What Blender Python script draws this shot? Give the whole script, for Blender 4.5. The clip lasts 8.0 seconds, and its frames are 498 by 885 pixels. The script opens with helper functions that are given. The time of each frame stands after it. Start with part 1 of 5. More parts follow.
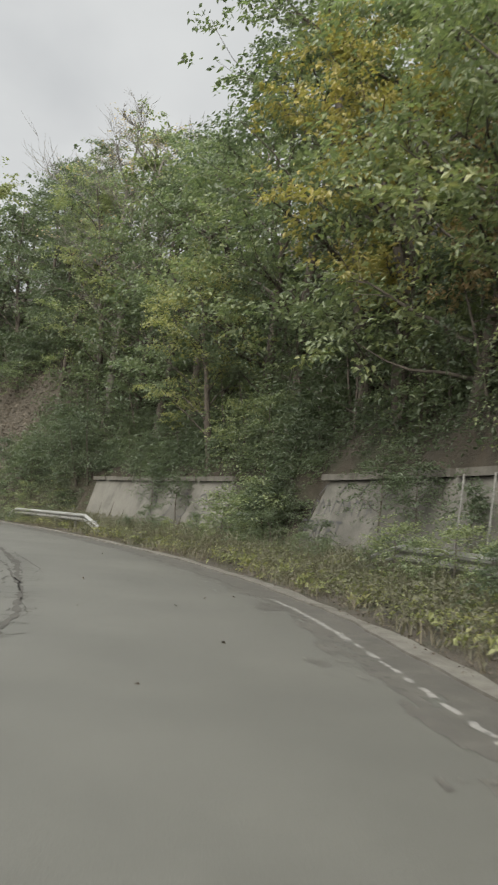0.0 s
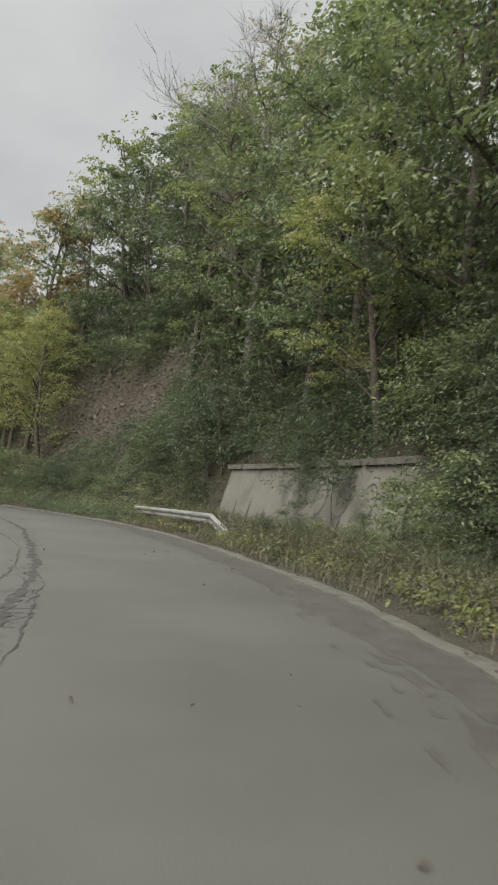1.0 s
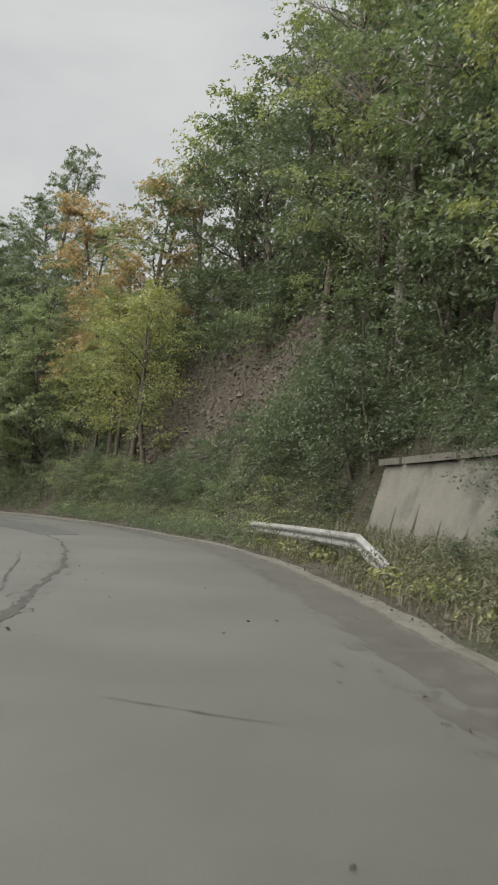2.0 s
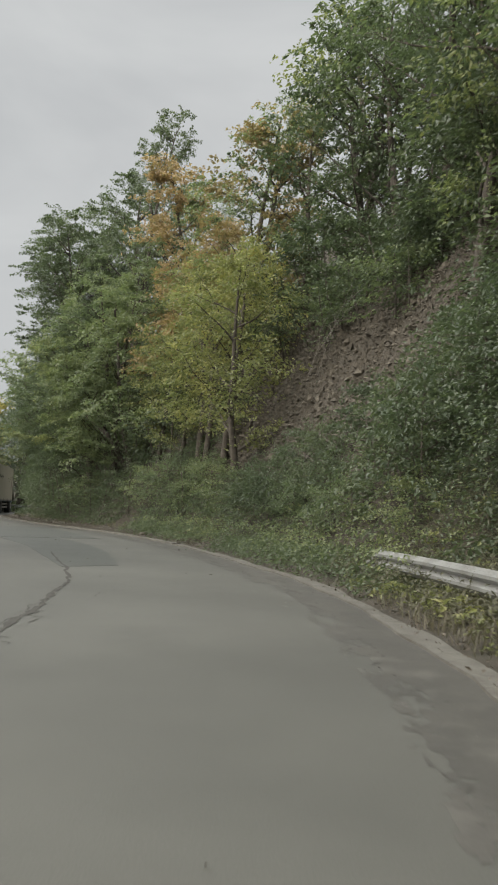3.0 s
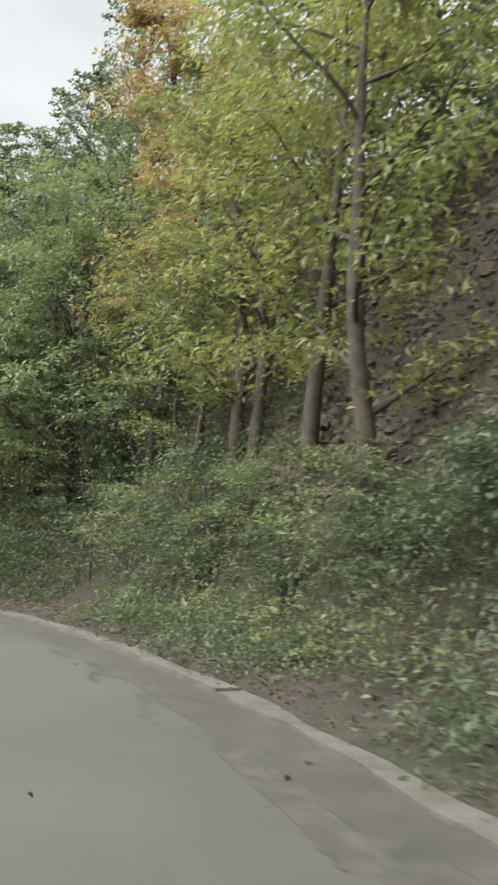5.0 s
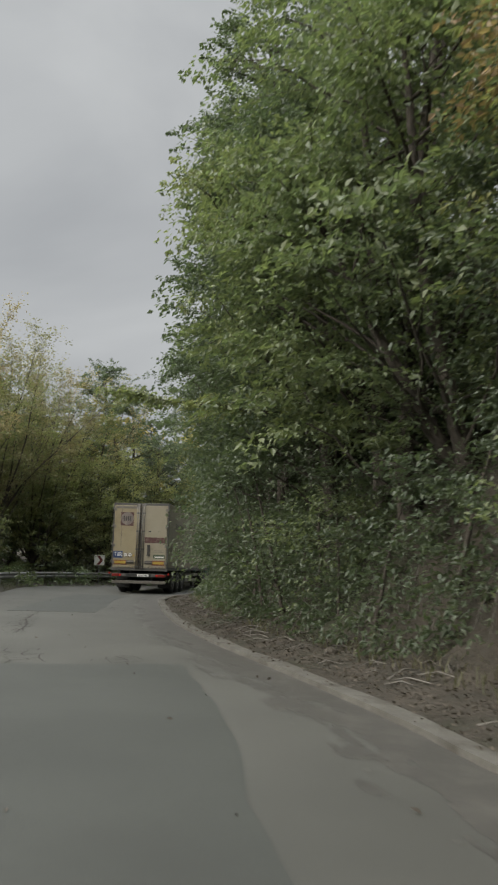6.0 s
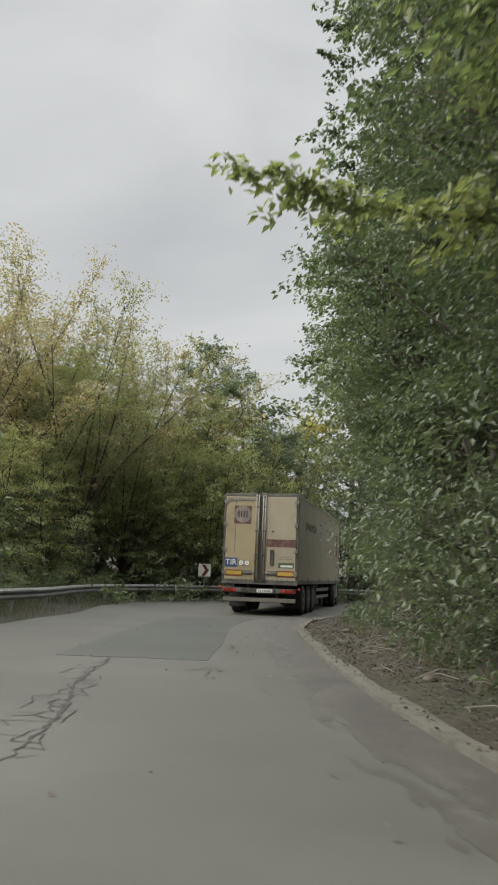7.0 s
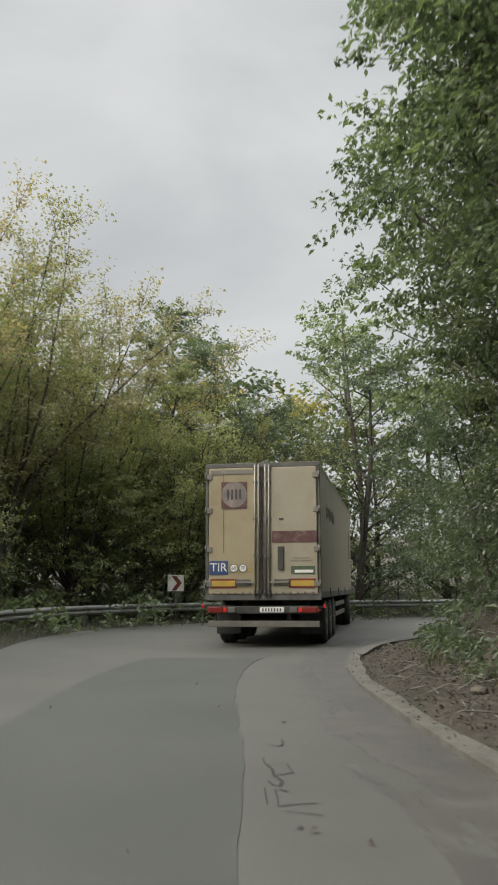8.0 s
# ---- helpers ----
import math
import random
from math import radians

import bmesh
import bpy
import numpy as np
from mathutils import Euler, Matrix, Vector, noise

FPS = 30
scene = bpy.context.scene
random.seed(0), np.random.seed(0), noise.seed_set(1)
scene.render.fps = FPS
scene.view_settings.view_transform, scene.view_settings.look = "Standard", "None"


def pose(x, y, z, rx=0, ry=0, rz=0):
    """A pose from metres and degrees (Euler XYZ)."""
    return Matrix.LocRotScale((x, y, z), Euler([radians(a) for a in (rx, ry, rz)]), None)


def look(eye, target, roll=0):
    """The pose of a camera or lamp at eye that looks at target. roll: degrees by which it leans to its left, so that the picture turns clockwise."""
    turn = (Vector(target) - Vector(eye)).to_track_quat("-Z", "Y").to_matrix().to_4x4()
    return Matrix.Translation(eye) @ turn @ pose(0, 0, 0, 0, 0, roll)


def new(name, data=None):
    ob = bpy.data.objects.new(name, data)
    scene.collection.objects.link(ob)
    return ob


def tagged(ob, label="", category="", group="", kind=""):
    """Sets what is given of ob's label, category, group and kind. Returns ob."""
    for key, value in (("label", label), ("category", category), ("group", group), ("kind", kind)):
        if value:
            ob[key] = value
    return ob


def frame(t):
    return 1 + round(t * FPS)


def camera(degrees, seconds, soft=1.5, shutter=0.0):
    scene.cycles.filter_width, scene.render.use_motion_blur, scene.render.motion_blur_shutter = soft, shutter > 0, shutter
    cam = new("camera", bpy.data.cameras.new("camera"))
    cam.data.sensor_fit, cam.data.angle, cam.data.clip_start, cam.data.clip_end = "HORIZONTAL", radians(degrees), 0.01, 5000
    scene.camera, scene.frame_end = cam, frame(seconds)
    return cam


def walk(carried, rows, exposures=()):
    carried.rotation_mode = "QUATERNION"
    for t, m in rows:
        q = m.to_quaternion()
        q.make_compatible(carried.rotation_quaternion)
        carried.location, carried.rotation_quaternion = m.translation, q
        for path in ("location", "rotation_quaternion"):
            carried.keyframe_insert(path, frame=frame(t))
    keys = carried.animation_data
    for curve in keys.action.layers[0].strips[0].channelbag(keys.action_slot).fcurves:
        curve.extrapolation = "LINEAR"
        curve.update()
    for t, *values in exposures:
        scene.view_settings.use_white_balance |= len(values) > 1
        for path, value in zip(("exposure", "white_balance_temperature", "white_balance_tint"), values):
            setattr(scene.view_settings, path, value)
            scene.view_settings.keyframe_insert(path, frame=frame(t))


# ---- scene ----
cam = camera(32.11, 8.0, soft=2.0, shutter=0.15)
walk(cam, [
    (0, look((0.032, 0.007, 1.283), (0.557, 9.962, 2.083), 4.39)),
    (0.5, look((0.168, 4.530, 1.304), (-0.232, 14.494, 2.040), 4.53)),
    (1, look((-0.070, 9.118, 1.312), (-1.381, 19.012, 1.926), 3.82)),
    (1.5, look((-0.807, 13.678, 1.296), (-2.922, 23.432, 1.905), 2.97)),
    (1.7, look((-1.171, 15.509, 1.291), (-3.608, 25.187, 1.917), 2.52)),
    (2.8, look((-3.583, 25.149, 1.277), (-7.550, 34.300, 1.993), 2.20)),
    (3, look((-4.317, 26.866, 1.293), (-8.524, 35.907, 2.042), 2.18)),
    (3.5, look((-6.358, 31.079, 1.338), (-11.024, 39.885, 2.162), 2.40)),
    (3.7, look((-7.295, 32.732, 1.328), (-12.049, 41.487, 2.200), 2.39)),
    (3.9, look((-8.233, 34.385, 1.318), (-12.551, 43.358, 2.238), 2.39)),
    (4, look((-8.702, 35.212, 1.312), (-12.569, 44.383, 2.276), 2.39)),
    (4.2, look((-9.734, 36.852, 1.298), (-12.961, 46.256, 2.372), 2.05)),
    (4.475, look((-11.242, 39.116, 1.280), (-14.079, 48.628, 2.489), 1.68)),
    (4.75, look((-12.921, 41.400, 1.280), (-16.155, 50.771, 2.593), 1.44)),
    (5.025, look((-14.766, 43.704, 1.280), (-18.817, 52.741, 2.666), 1.28)),
    (5.3, look((-16.771, 46.031, 1.266), (-21.697, 54.615, 2.696), 1.16)),
    (5.5, look((-18.286, 47.732, 1.284), (-23.777, 55.962, 2.737), 1.08)),
    (6, look((-22.142, 51.696, 1.316), (-28.531, 59.256, 2.738), 1.70)),
    (6.5, look((-26.023, 55.108, 1.339), (-33.019, 62.115, 2.742), 1.87)),
    (7, look((-30.111, 58.199, 1.295), (-37.319, 64.963, 2.808), 2.04)),
    (7.5, look((-34.053, 61.325, 1.247), (-41.225, 68.102, 2.870), 0.82)),
    (8, look((-37.738, 64.528, 1.271), (-44.632, 71.580, 2.925), -0.27)),
], exposures=[(0, 2.22, 6900, 6), (0.35, 2.44, 6900, 6), (0.6, 2.42, 6900, 6), (1.0, 2.02, 6900, 6), (1.7, 2.12, 6900, 6), (3.0, 2.0, 6850, 6), (4.0, 2.14, 6750, 6), (4.2, 2.43, 6750, 6), (5.3, 2.62, 6750, 6), (5.5, 2.55, 6750, 6), (5.75, 2.1, 6750, 6), (6.0, 1.76, 6750, 6), (6.5, 2.0, 6750, 6), (7, 2.14, 6850, 6), (7.5, 2.14, 6850, 6), (8, 2.16, 6850, 6)])

# ---- world and sun ----
SUN_EL, SUN_AZ = 38.0, 208.0
world = bpy.data.worlds.new("overcast_sky")
scene.world = world
world.use_nodes = True
wn, wl = world.node_tree.nodes, world.node_tree.links
wn.clear()


def wnode(kind, **values):
    n = wn.new(kind)
    for key, value in values.items():
        n.inputs[key].default_value = value
    return n


sky = wn.new("ShaderNodeTexSky")
sky.sky_type, sky.sun_disc = "NISHITA", False
sky.sun_elevation, sky.sun_rotation = radians(SUN_EL), radians(SUN_AZ)
sky.dust_density, sky.air_density = 4.0, 1.0
sky_soft = wnode("ShaderNodeHueSaturation", Saturation=0.22, Value=0.035)
wl.new(sky.outputs[0], sky_soft.inputs["Color"])
coord = wn.new("ShaderNodeTexCoord")
stretch = wn.new("ShaderNodeMapping")
stretch.inputs["Scale"].default_value = (1.6, 1.6, 3.6)
wl.new(coord.outputs["Generated"], stretch.inputs["Vector"])
clouds = wnode("ShaderNodeTexNoise", Scale=1.5, Detail=5.0, Roughness=0.48, Distortion=0.35)
wl.new(stretch.outputs[0], clouds.inputs["Vector"])
cloud_ramp = wn.new("ShaderNodeValToRGB")
cloud_ramp.color_ramp.elements[0].position, cloud_ramp.color_ramp.elements[0].color = 0.30, (0.116, 0.121, 0.134, 1)
cloud_ramp.color_ramp.elements[1].position, cloud_ramp.color_ramp.elements[1].color = 0.72, (0.178, 0.183, 0.195, 1)
wl.new(clouds.outputs["Fac"], cloud_ramp.inputs["Fac"])
up = wn.new("ShaderNodeSeparateXYZ")
wl.new(coord.outputs["Generated"], up.inputs[0])
# an overcast sky is far brighter overhead than at the horizon
rise = wn.new("ShaderNodeMapRange")
rise.inputs["From Min"].default_value, rise.inputs["From Max"].default_value = 0.62, 1.0
rise.inputs["To Min"].default_value, rise.inputs["To Max"].default_value = 1.0, 9.0
wl.new(up.outputs["Z"], rise.inputs["Value"])
lift = wn.new("ShaderNodeVectorMath")
lift.operation = "SCALE"
wl.new(cloud_ramp.outputs[0], lift.inputs[0])
wl.new(rise.outputs[0], lift.inputs["Scale"])
mixed = wn.new("ShaderNodeMix")
mixed.data_type = "RGBA"
mixed.inputs["Factor"].default_value = 0.85
wl.new(sky_soft.outputs[0], mixed.inputs["A"])
wl.new(lift.outputs[0], mixed.inputs["B"])
ground_light = wn.new("ShaderNodeBackground")
ground_light.inputs["Strength"].default_value = 1.0
wl.new(mixed.outputs["Result"], ground_light.inputs["Color"])
wout = wn.new("ShaderNodeOutputWorld")
wl.new(ground_light.outputs[0], wout.inputs["Surface"])

sun = new("sun", bpy.data.lights.new("sun", "SUN"))
sun.data.energy, sun.data.angle, sun.data.color = 1.5, radians(70), (1.0, 0.96, 0.9)
sun_to = Vector((math.sin(radians(SUN_AZ)) * math.cos(radians(SUN_EL)), math.cos(radians(SUN_AZ)) * math.cos(radians(SUN_EL)), math.sin(radians(SUN_EL))))
sun.matrix_world = look(sun_to * 60, (0, 0, 0))


# ---- materials ----
def material(name, build):
    m = bpy.data.materials.new(name)
    m.use_nodes = True
    nt = m.node_tree
    bsdf = nt.nodes["Principled BSDF"]
    build(nt, bsdf)
    return m


def tex(nt, kind, scale, detail=4.0, rough=0.6, space="Object", stretch_by=(1, 1, 1)):
    c, mp, t = nt.nodes.new("ShaderNodeTexCoord"), nt.nodes.new("ShaderNodeMapping"), nt.nodes.new(kind)
    mp.inputs["Scale"].default_value = stretch_by
    nt.links.new(c.outputs[space], mp.inputs["Vector"])
    nt.links.new(mp.outputs[0], t.inputs["Vector"])
    t.inputs["Scale"].default_value = scale
    if kind == "ShaderNodeTexNoise":
        t.inputs["Detail"].default_value, t.inputs["Roughness"].default_value = detail, rough
    return t


def ramp(nt, source, *stops):
    r = nt.nodes.new("ShaderNodeValToRGB")
    e = r.color_ramp.elements
    while len(e) < len(stops):
        e.new(0.5)
    for el, (at, colour) in zip(e, stops):
        el.position, el.color = at, (*colour, 1)
    nt.links.new(source, r.inputs["Fac"])
    return r.outputs[0]


def mix(nt, fac, a, b, mode="MIX"):
    m = nt.nodes.new("ShaderNodeMix")
    m.data_type, m.blend_type = "RGBA", mode
    for key, v in (("Factor", fac), ("A", a), ("B", b)):
        if isinstance(v, bpy.types.NodeSocket):
            nt.links.new(v, m.inputs[key])
        else:
            m.inputs[key].default_value = v if key == "Factor" else (*v, 1)
    return m.outputs["Result"]


def bump(nt, bsdf, source, strength=0.3, distance=0.02):
    b = nt.nodes.new("ShaderNodeBump")
    b.inputs["Strength"].default_value, b.inputs["Distance"].default_value = strength, distance
    nt.links.new(source, b.inputs["Height"])
    nt.links.new(b.outputs[0], bsdf.inputs["Normal"])


def surface(name, low, high, scale=6.0, fine=60.0, rough=0.85, metal=0.0, relief=0.25, depth=0.01, stain=None, stain_scale=0.6, stain_amount=0.5, grit=1.0):
    """A surface with grain at two scales, and stains of their own shape."""
    def build(nt, bsdf):
        big, small = tex(nt, "ShaderNodeTexNoise", scale), tex(nt, "ShaderNodeTexNoise", fine, 3.0)
        colour = ramp(nt, big.outputs["Fac"], (0.3, low), (0.7, high))
        grain = ramp(nt, small.outputs["Fac"], (0.3, (1 - 0.28 * grit,) * 3), (0.7, (1 + 0.12 * grit,) * 3))
        colour = mix(nt, 1.0, colour, grain, "MULTIPLY")
        if stain:
            patch = tex(nt, "ShaderNodeTexNoise", stain_scale, 6.0, 0.65)
            mask = ramp(nt, patch.outputs["Fac"], (0.5, (0, 0, 0)), (0.68, (stain_amount,) * 3))
            colour = mix(nt, mask, colour, stain)
        nt.links.new(colour, bsdf.inputs["Base Color"])
        bsdf.inputs["Roughness"].default_value, bsdf.inputs["Metallic"].default_value = rough, metal
        bump(nt, bsdf, small.outputs["Fac"], relief, depth)
    return material(name, build)


def leaf_material(name, stops, rough=0.5, through_light=0.46):
    """Dusty leaves, their colours also greyed for haze: the hue shifts from tree to tree and from leaf to leaf."""
    # a fifth of grey mixed into every stop paints in the windscreen's hazy veil
    grey = [0.25 * r + 0.65 * g + 0.10 * b for _, (r, g, b) in stops]
    stops = [(at, tuple(0.80 * v + 0.20 * w for v in c)) for (at, c), w in zip(stops, grey)]
    def build(nt, bsdf):
        info, geo = nt.nodes.new("ShaderNodeObjectInfo"), nt.nodes.new("ShaderNodeNewGeometry")
        big = tex(nt, "ShaderNodeTexNoise", 0.45, 3.0)
        total = nt.nodes.new("ShaderNodeMath")
        total.operation = "MULTIPLY_ADD"
        nt.links.new(geo.outputs["Random Per Island"], total.inputs[0])
        total.inputs[1].default_value = 0.34
        part_tree = nt.nodes.new("ShaderNodeMath")
        part_tree.operation = "MULTIPLY_ADD"
        nt.links.new(info.outputs["Random"], part_tree.inputs[0])
        part_tree.inputs[1].default_value = 0.40
        shift = nt.nodes.new("ShaderNodeMath")
        shift.operation = "MULTIPLY_ADD"
        nt.links.new(big.outputs["Fac"], shift.inputs[0])
        shift.inputs[1].default_value, shift.inputs[2].default_value = 0.9, -0.33
        nt.links.new(shift.outputs[0], part_tree.inputs[2])
        nt.links.new(part_tree.outputs[0], total.inputs[2])
        colour = ramp(nt, total.outputs[0], *stops)
        nt.links.new(colour, bsdf.inputs["Base Color"])
        bsdf.inputs["Roughness"].default_value = rough
        bsdf.inputs["Specular IOR Level"].default_value = 0.5
        see = nt.nodes.new("ShaderNodeBsdfTranslucent")
        nt.links.new(mix(nt, 1.0, colour, (1.05, 1.15, 0.72), "MULTIPLY"), see.inputs["Color"])
        both = nt.nodes.new("ShaderNodeMixShader")
        both.inputs[0].default_value = through_light
        nt.links.new(bsdf.outputs[0], both.inputs[1])
        nt.links.new(see.outputs[0], both.inputs[2])
        nt.links.new(both.outputs[0], nt.nodes["Material Output"].inputs["Surface"])
    return material(name, build)


LEAF_GREEN = leaf_material("leaf_green", [(0.0, (0.082, 0.116, 0.066)), (0.4, (0.126, 0.165, 0.080)), (0.75, (0.180, 0.212, 0.084)), (1.0, (0.265, 0.270, 0.090))], 0.42)
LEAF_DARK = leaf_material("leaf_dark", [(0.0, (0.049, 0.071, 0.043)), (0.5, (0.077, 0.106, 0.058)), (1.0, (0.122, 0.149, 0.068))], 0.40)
LEAF_OLIVE = leaf_material("leaf_olive", [(0.0, (0.109, 0.138, 0.053)), (0.5, (0.190, 0.205, 0.064)), (0.85, (0.305, 0.276, 0.071)), (1.0, (0.391, 0.287, 0.075))], 0.45)
LEAF_YELLOW = leaf_material("leaf_yellow", [(0.0, (0.159, 0.159, 0.044)), (0.3, (0.274, 0.233, 0.047)), (0.7, (0.385, 0.289, 0.052)), (1.0, (0.392, 0.229, 0.051))], 0.45)
LEAF_YELLOW_GREEN = leaf_material("leaf_yellow_green", [(0.0, (0.145, 0.192, 0.080)), (0.4, (0.250, 0.278, 0.098)), (0.8, (0.385, 0.360, 0.108)), (1.0, (0.460, 0.350, 0.110))], 0.45)
LEAF_RUST = leaf_material("leaf_rust", [(0.0, (0.172, 0.161, 0.069)), (0.4, (0.287, 0.196, 0.092)), (0.8, (0.380, 0.230, 0.115)), (1.0, (0.414, 0.276, 0.127))], 0.5)
LEAF_RUST_PALE = leaf_material("leaf_rust_pale", [(0.0, (0.172, 0.176, 0.083)), (0.4, (0.258, 0.225, 0.107)), (0.7, (0.370, 0.258, 0.138)), (1.0, (0.404, 0.284, 0.163))], 0.5)
LEAF_DRY = leaf_material("leaf_dry", [(0.0, (0.030, 0.022, 0.015)), (0.5, (0.060, 0.046, 0.031)), (1.0, (0.120, 0.098, 0.068))], 0.8, 0.1)
WEEDS = leaf_material("dry_weeds", [(0.0, (0.059, 0.065, 0.034)), (0.45, (0.093, 0.088, 0.051)), (0.8, (0.133, 0.112, 0.073)), (1.0, (0.167, 0.140, 0.099))], 0.7, 0.3)
GRASS = leaf_material("grass", [(0.0, (0.053, 0.065, 0.030)), (0.5, (0.093, 0.099, 0.046)), (0.85, (0.155, 0.136, 0.076)), (1.0, (0.198, 0.167, 0.106))], 0.6)
BARK = surface("bark", (0.035, 0.029, 0.023), (0.083, 0.070, 0.058), 7, 45, 0.95, relief=0.6, depth=0.02)
BARK_GREY = surface("bark_grey", (0.102, 0.093, 0.080), (0.173, 0.160, 0.144), 7, 45, 0.95, relief=0.5, depth=0.02)
SOIL = surface("soil", (0.022, 0.019, 0.012), (0.050, 0.040, 0.030), 1.3, 22, 0.97, relief=0.9, depth=0.06, stain=(0.020, 0.027, 0.010), stain_scale=0.35, stain_amount=0.85)
ROCK = surface("rock", (0.026, 0.021, 0.015), (0.066, 0.054, 0.040), 9.0, 26, 0.93, relief=1.0, depth=0.06, stain=(0.030, 0.026, 0.018), stain_scale=1.3, stain_amount=0.7)
STONE = surface("loose_stone", (0.036, 0.030, 0.023), (0.105, 0.090, 0.070), 2.2, 30, 0.9, relief=0.6, depth=0.03)
ASPHALT = surface("asphalt", (0.0470, 0.0465, 0.0400), (0.0670, 0.0658, 0.0570), 0.38, 90, 0.72, relief=0.35, depth=0.006, stain=(0.0400, 0.0392, 0.0335), stain_scale=0.23, stain_amount=0.75)
ASPHALT_GUTTER = surface("asphalt_gutter", (0.037, 0.035, 0.031), (0.058, 0.054, 0.047), 1.4, 70, 0.6, relief=0.35, depth=0.006, stain=(0.082, 0.077, 0.068), stain_scale=2.4, stain_amount=0.65)
ASPHALT_PATCH = surface("asphalt_patch", (0.0310, 0.0330, 0.0285), (0.0420, 0.0442, 0.0385), 0.6, 90, 0.7, relief=0.35, depth=0.006, stain=(0.0270, 0.0282, 0.0245), stain_scale=0.5, stain_amount=0.6)
CRACK = surface("crack", (0.018, 0.017, 0.014), (0.042, 0.039, 0.033), 4, 60, 0.95)
CONCRETE = surface("concrete", (0.065, 0.060, 0.052), (0.105, 0.099, 0.086), 3.5, 40, 0.92, relief=0.5, depth=0.012, stain=(0.036, 0.031, 0.023), stain_scale=2.2, stain_amount=0.85)
CONCRETE_OLD = surface("old_concrete", (0.078, 0.074, 0.067), (0.128, 0.123, 0.110), 0.9, 30, 0.93, relief=0.4, depth=0.015, stain=(0.032, 0.032, 0.027), stain_scale=0.8, stain_amount=0.85)
PAINT_WHITE = surface("worn_white_paint", (0.110, 0.107, 0.100), (0.165, 0.160, 0.150), 6, 60, 0.7, stain=(0.037, 0.035, 0.032), stain_scale=5.0, stain_amount=0.9)
ZINC_DULL = surface("weathered_zinc", (0.13, 0.13, 0.125), (0.22, 0.22, 0.21), 2.5, 40, 0.6, 0.5, relief=0.08, stain=(0.10, 0.09, 0.07), stain_scale=2.0)
ZINC = surface("galvanised_steel", (0.17, 0.172, 0.168), (0.26, 0.262, 0.257), 2.5, 40, 0.45, 0.3, relief=0.08, stain=(0.11, 0.10, 0.085), stain_scale=2.0)


# ---- building helpers ----
def mesh_of(name, verts, faces, mat, smooth=False):
    me = bpy.data.meshes.new(name)
    me.from_pydata([tuple(map(float, v)) for v in verts], [], faces)
    if smooth:
        me.polygons.foreach_set("use_smooth", [True] * len(me.polygons))
    for one in mat if isinstance(mat, (list, tuple)) else [mat]:
        me.materials.append(one)
    me.update()
    return me


def tri_mesh(name, verts, tris, mat, smooth=False):
    """A mesh of triangles from arrays."""
    me = bpy.data.meshes.new(name)
    me.vertices.add(len(verts))
    me.vertices.foreach_set("co", np.ascontiguousarray(verts, np.float32).ravel())
    n = len(tris)
    me.loops.add(n * 3)
    me.loops.foreach_set("vertex_index", np.ascontiguousarray(tris, np.int32).ravel())
    me.polygons.add(n)
    me.polygons.foreach_set("loop_start", np.arange(0, n * 3, 3, dtype=np.int32))
    me.polygons.foreach_set("use_smooth", np.full(n, smooth))
    me.materials.append(mat)
    me.update(calc_edges=True)
    return me


def part(name, data, mat=None, parent=None, label="", at=None):
    """Links a bmesh or a mesh as one object, under a thing or a part."""
    if isinstance(data, bmesh.types.BMesh):
        me = bpy.data.meshes.new(name)
        data.to_mesh(me)
        data.free()
        me.materials.append(mat)
        data = me
    ob = new(name, data)
    if at is not None:
        ob.matrix_basis = at
    if parent is not None:
        ob.parent = parent
    return tagged(ob, label)


def thing(name, label, category, at=None, group="", kind=""):
    e = new(name)
    e.empty_display_size = 0.2
    if at is not None:
        e.matrix_basis = at
    return tagged(e, label, category, group, kind)


def box_bm(cx, cy, cz, sx, sy, sz, bevel=0.0, turn=None, segments=2):
    bm = bmesh.new()
    bmesh.ops.create_cube(bm, size=1.0)
    m = Matrix.Translation((cx, cy, cz)) @ (turn or Matrix()) @ Matrix.Diagonal((sx, sy, sz, 1))
    bmesh.ops.transform(bm, matrix=m, verts=bm.verts)
    if bevel:
        bmesh.ops.bevel(bm, geom=bm.edges[:], offset=bevel, segments=segments, affect="EDGES", profile=0.6)
    return bm


def lathe_bm(profile, steps=28, axis="X", at=(0, 0, 0)):
    """A body of revolution from (radius, along) pairs."""
    bm = bmesh.new()
    rings = []
    for r, a in profile:
        ring = []
        for k in range(steps):
            c, s = math.cos(2 * math.pi * k / steps) * r, math.sin(2 * math.pi * k / steps) * r
            p = {"X": (a, c, s), "Y": (c, a, s), "Z": (c, s, a)}[axis]
            ring.append(bm.verts.new(Vector(p) + Vector(at)))
        rings.append(ring)
    for r0, r1 in zip(rings, rings[1:]):
        for k in range(steps):
            bm.faces.new((r0[k], r0[(k + 1) % steps], r1[(k + 1) % steps], r1[k]))
    bm.faces.new(rings[0][::-1])
    bm.faces.new(rings[-1])
    bmesh.ops.recalc_face_normals(bm, faces=bm.faces)
    for f in bm.faces:
        f.smooth = len(f.verts) == 4
    return bm


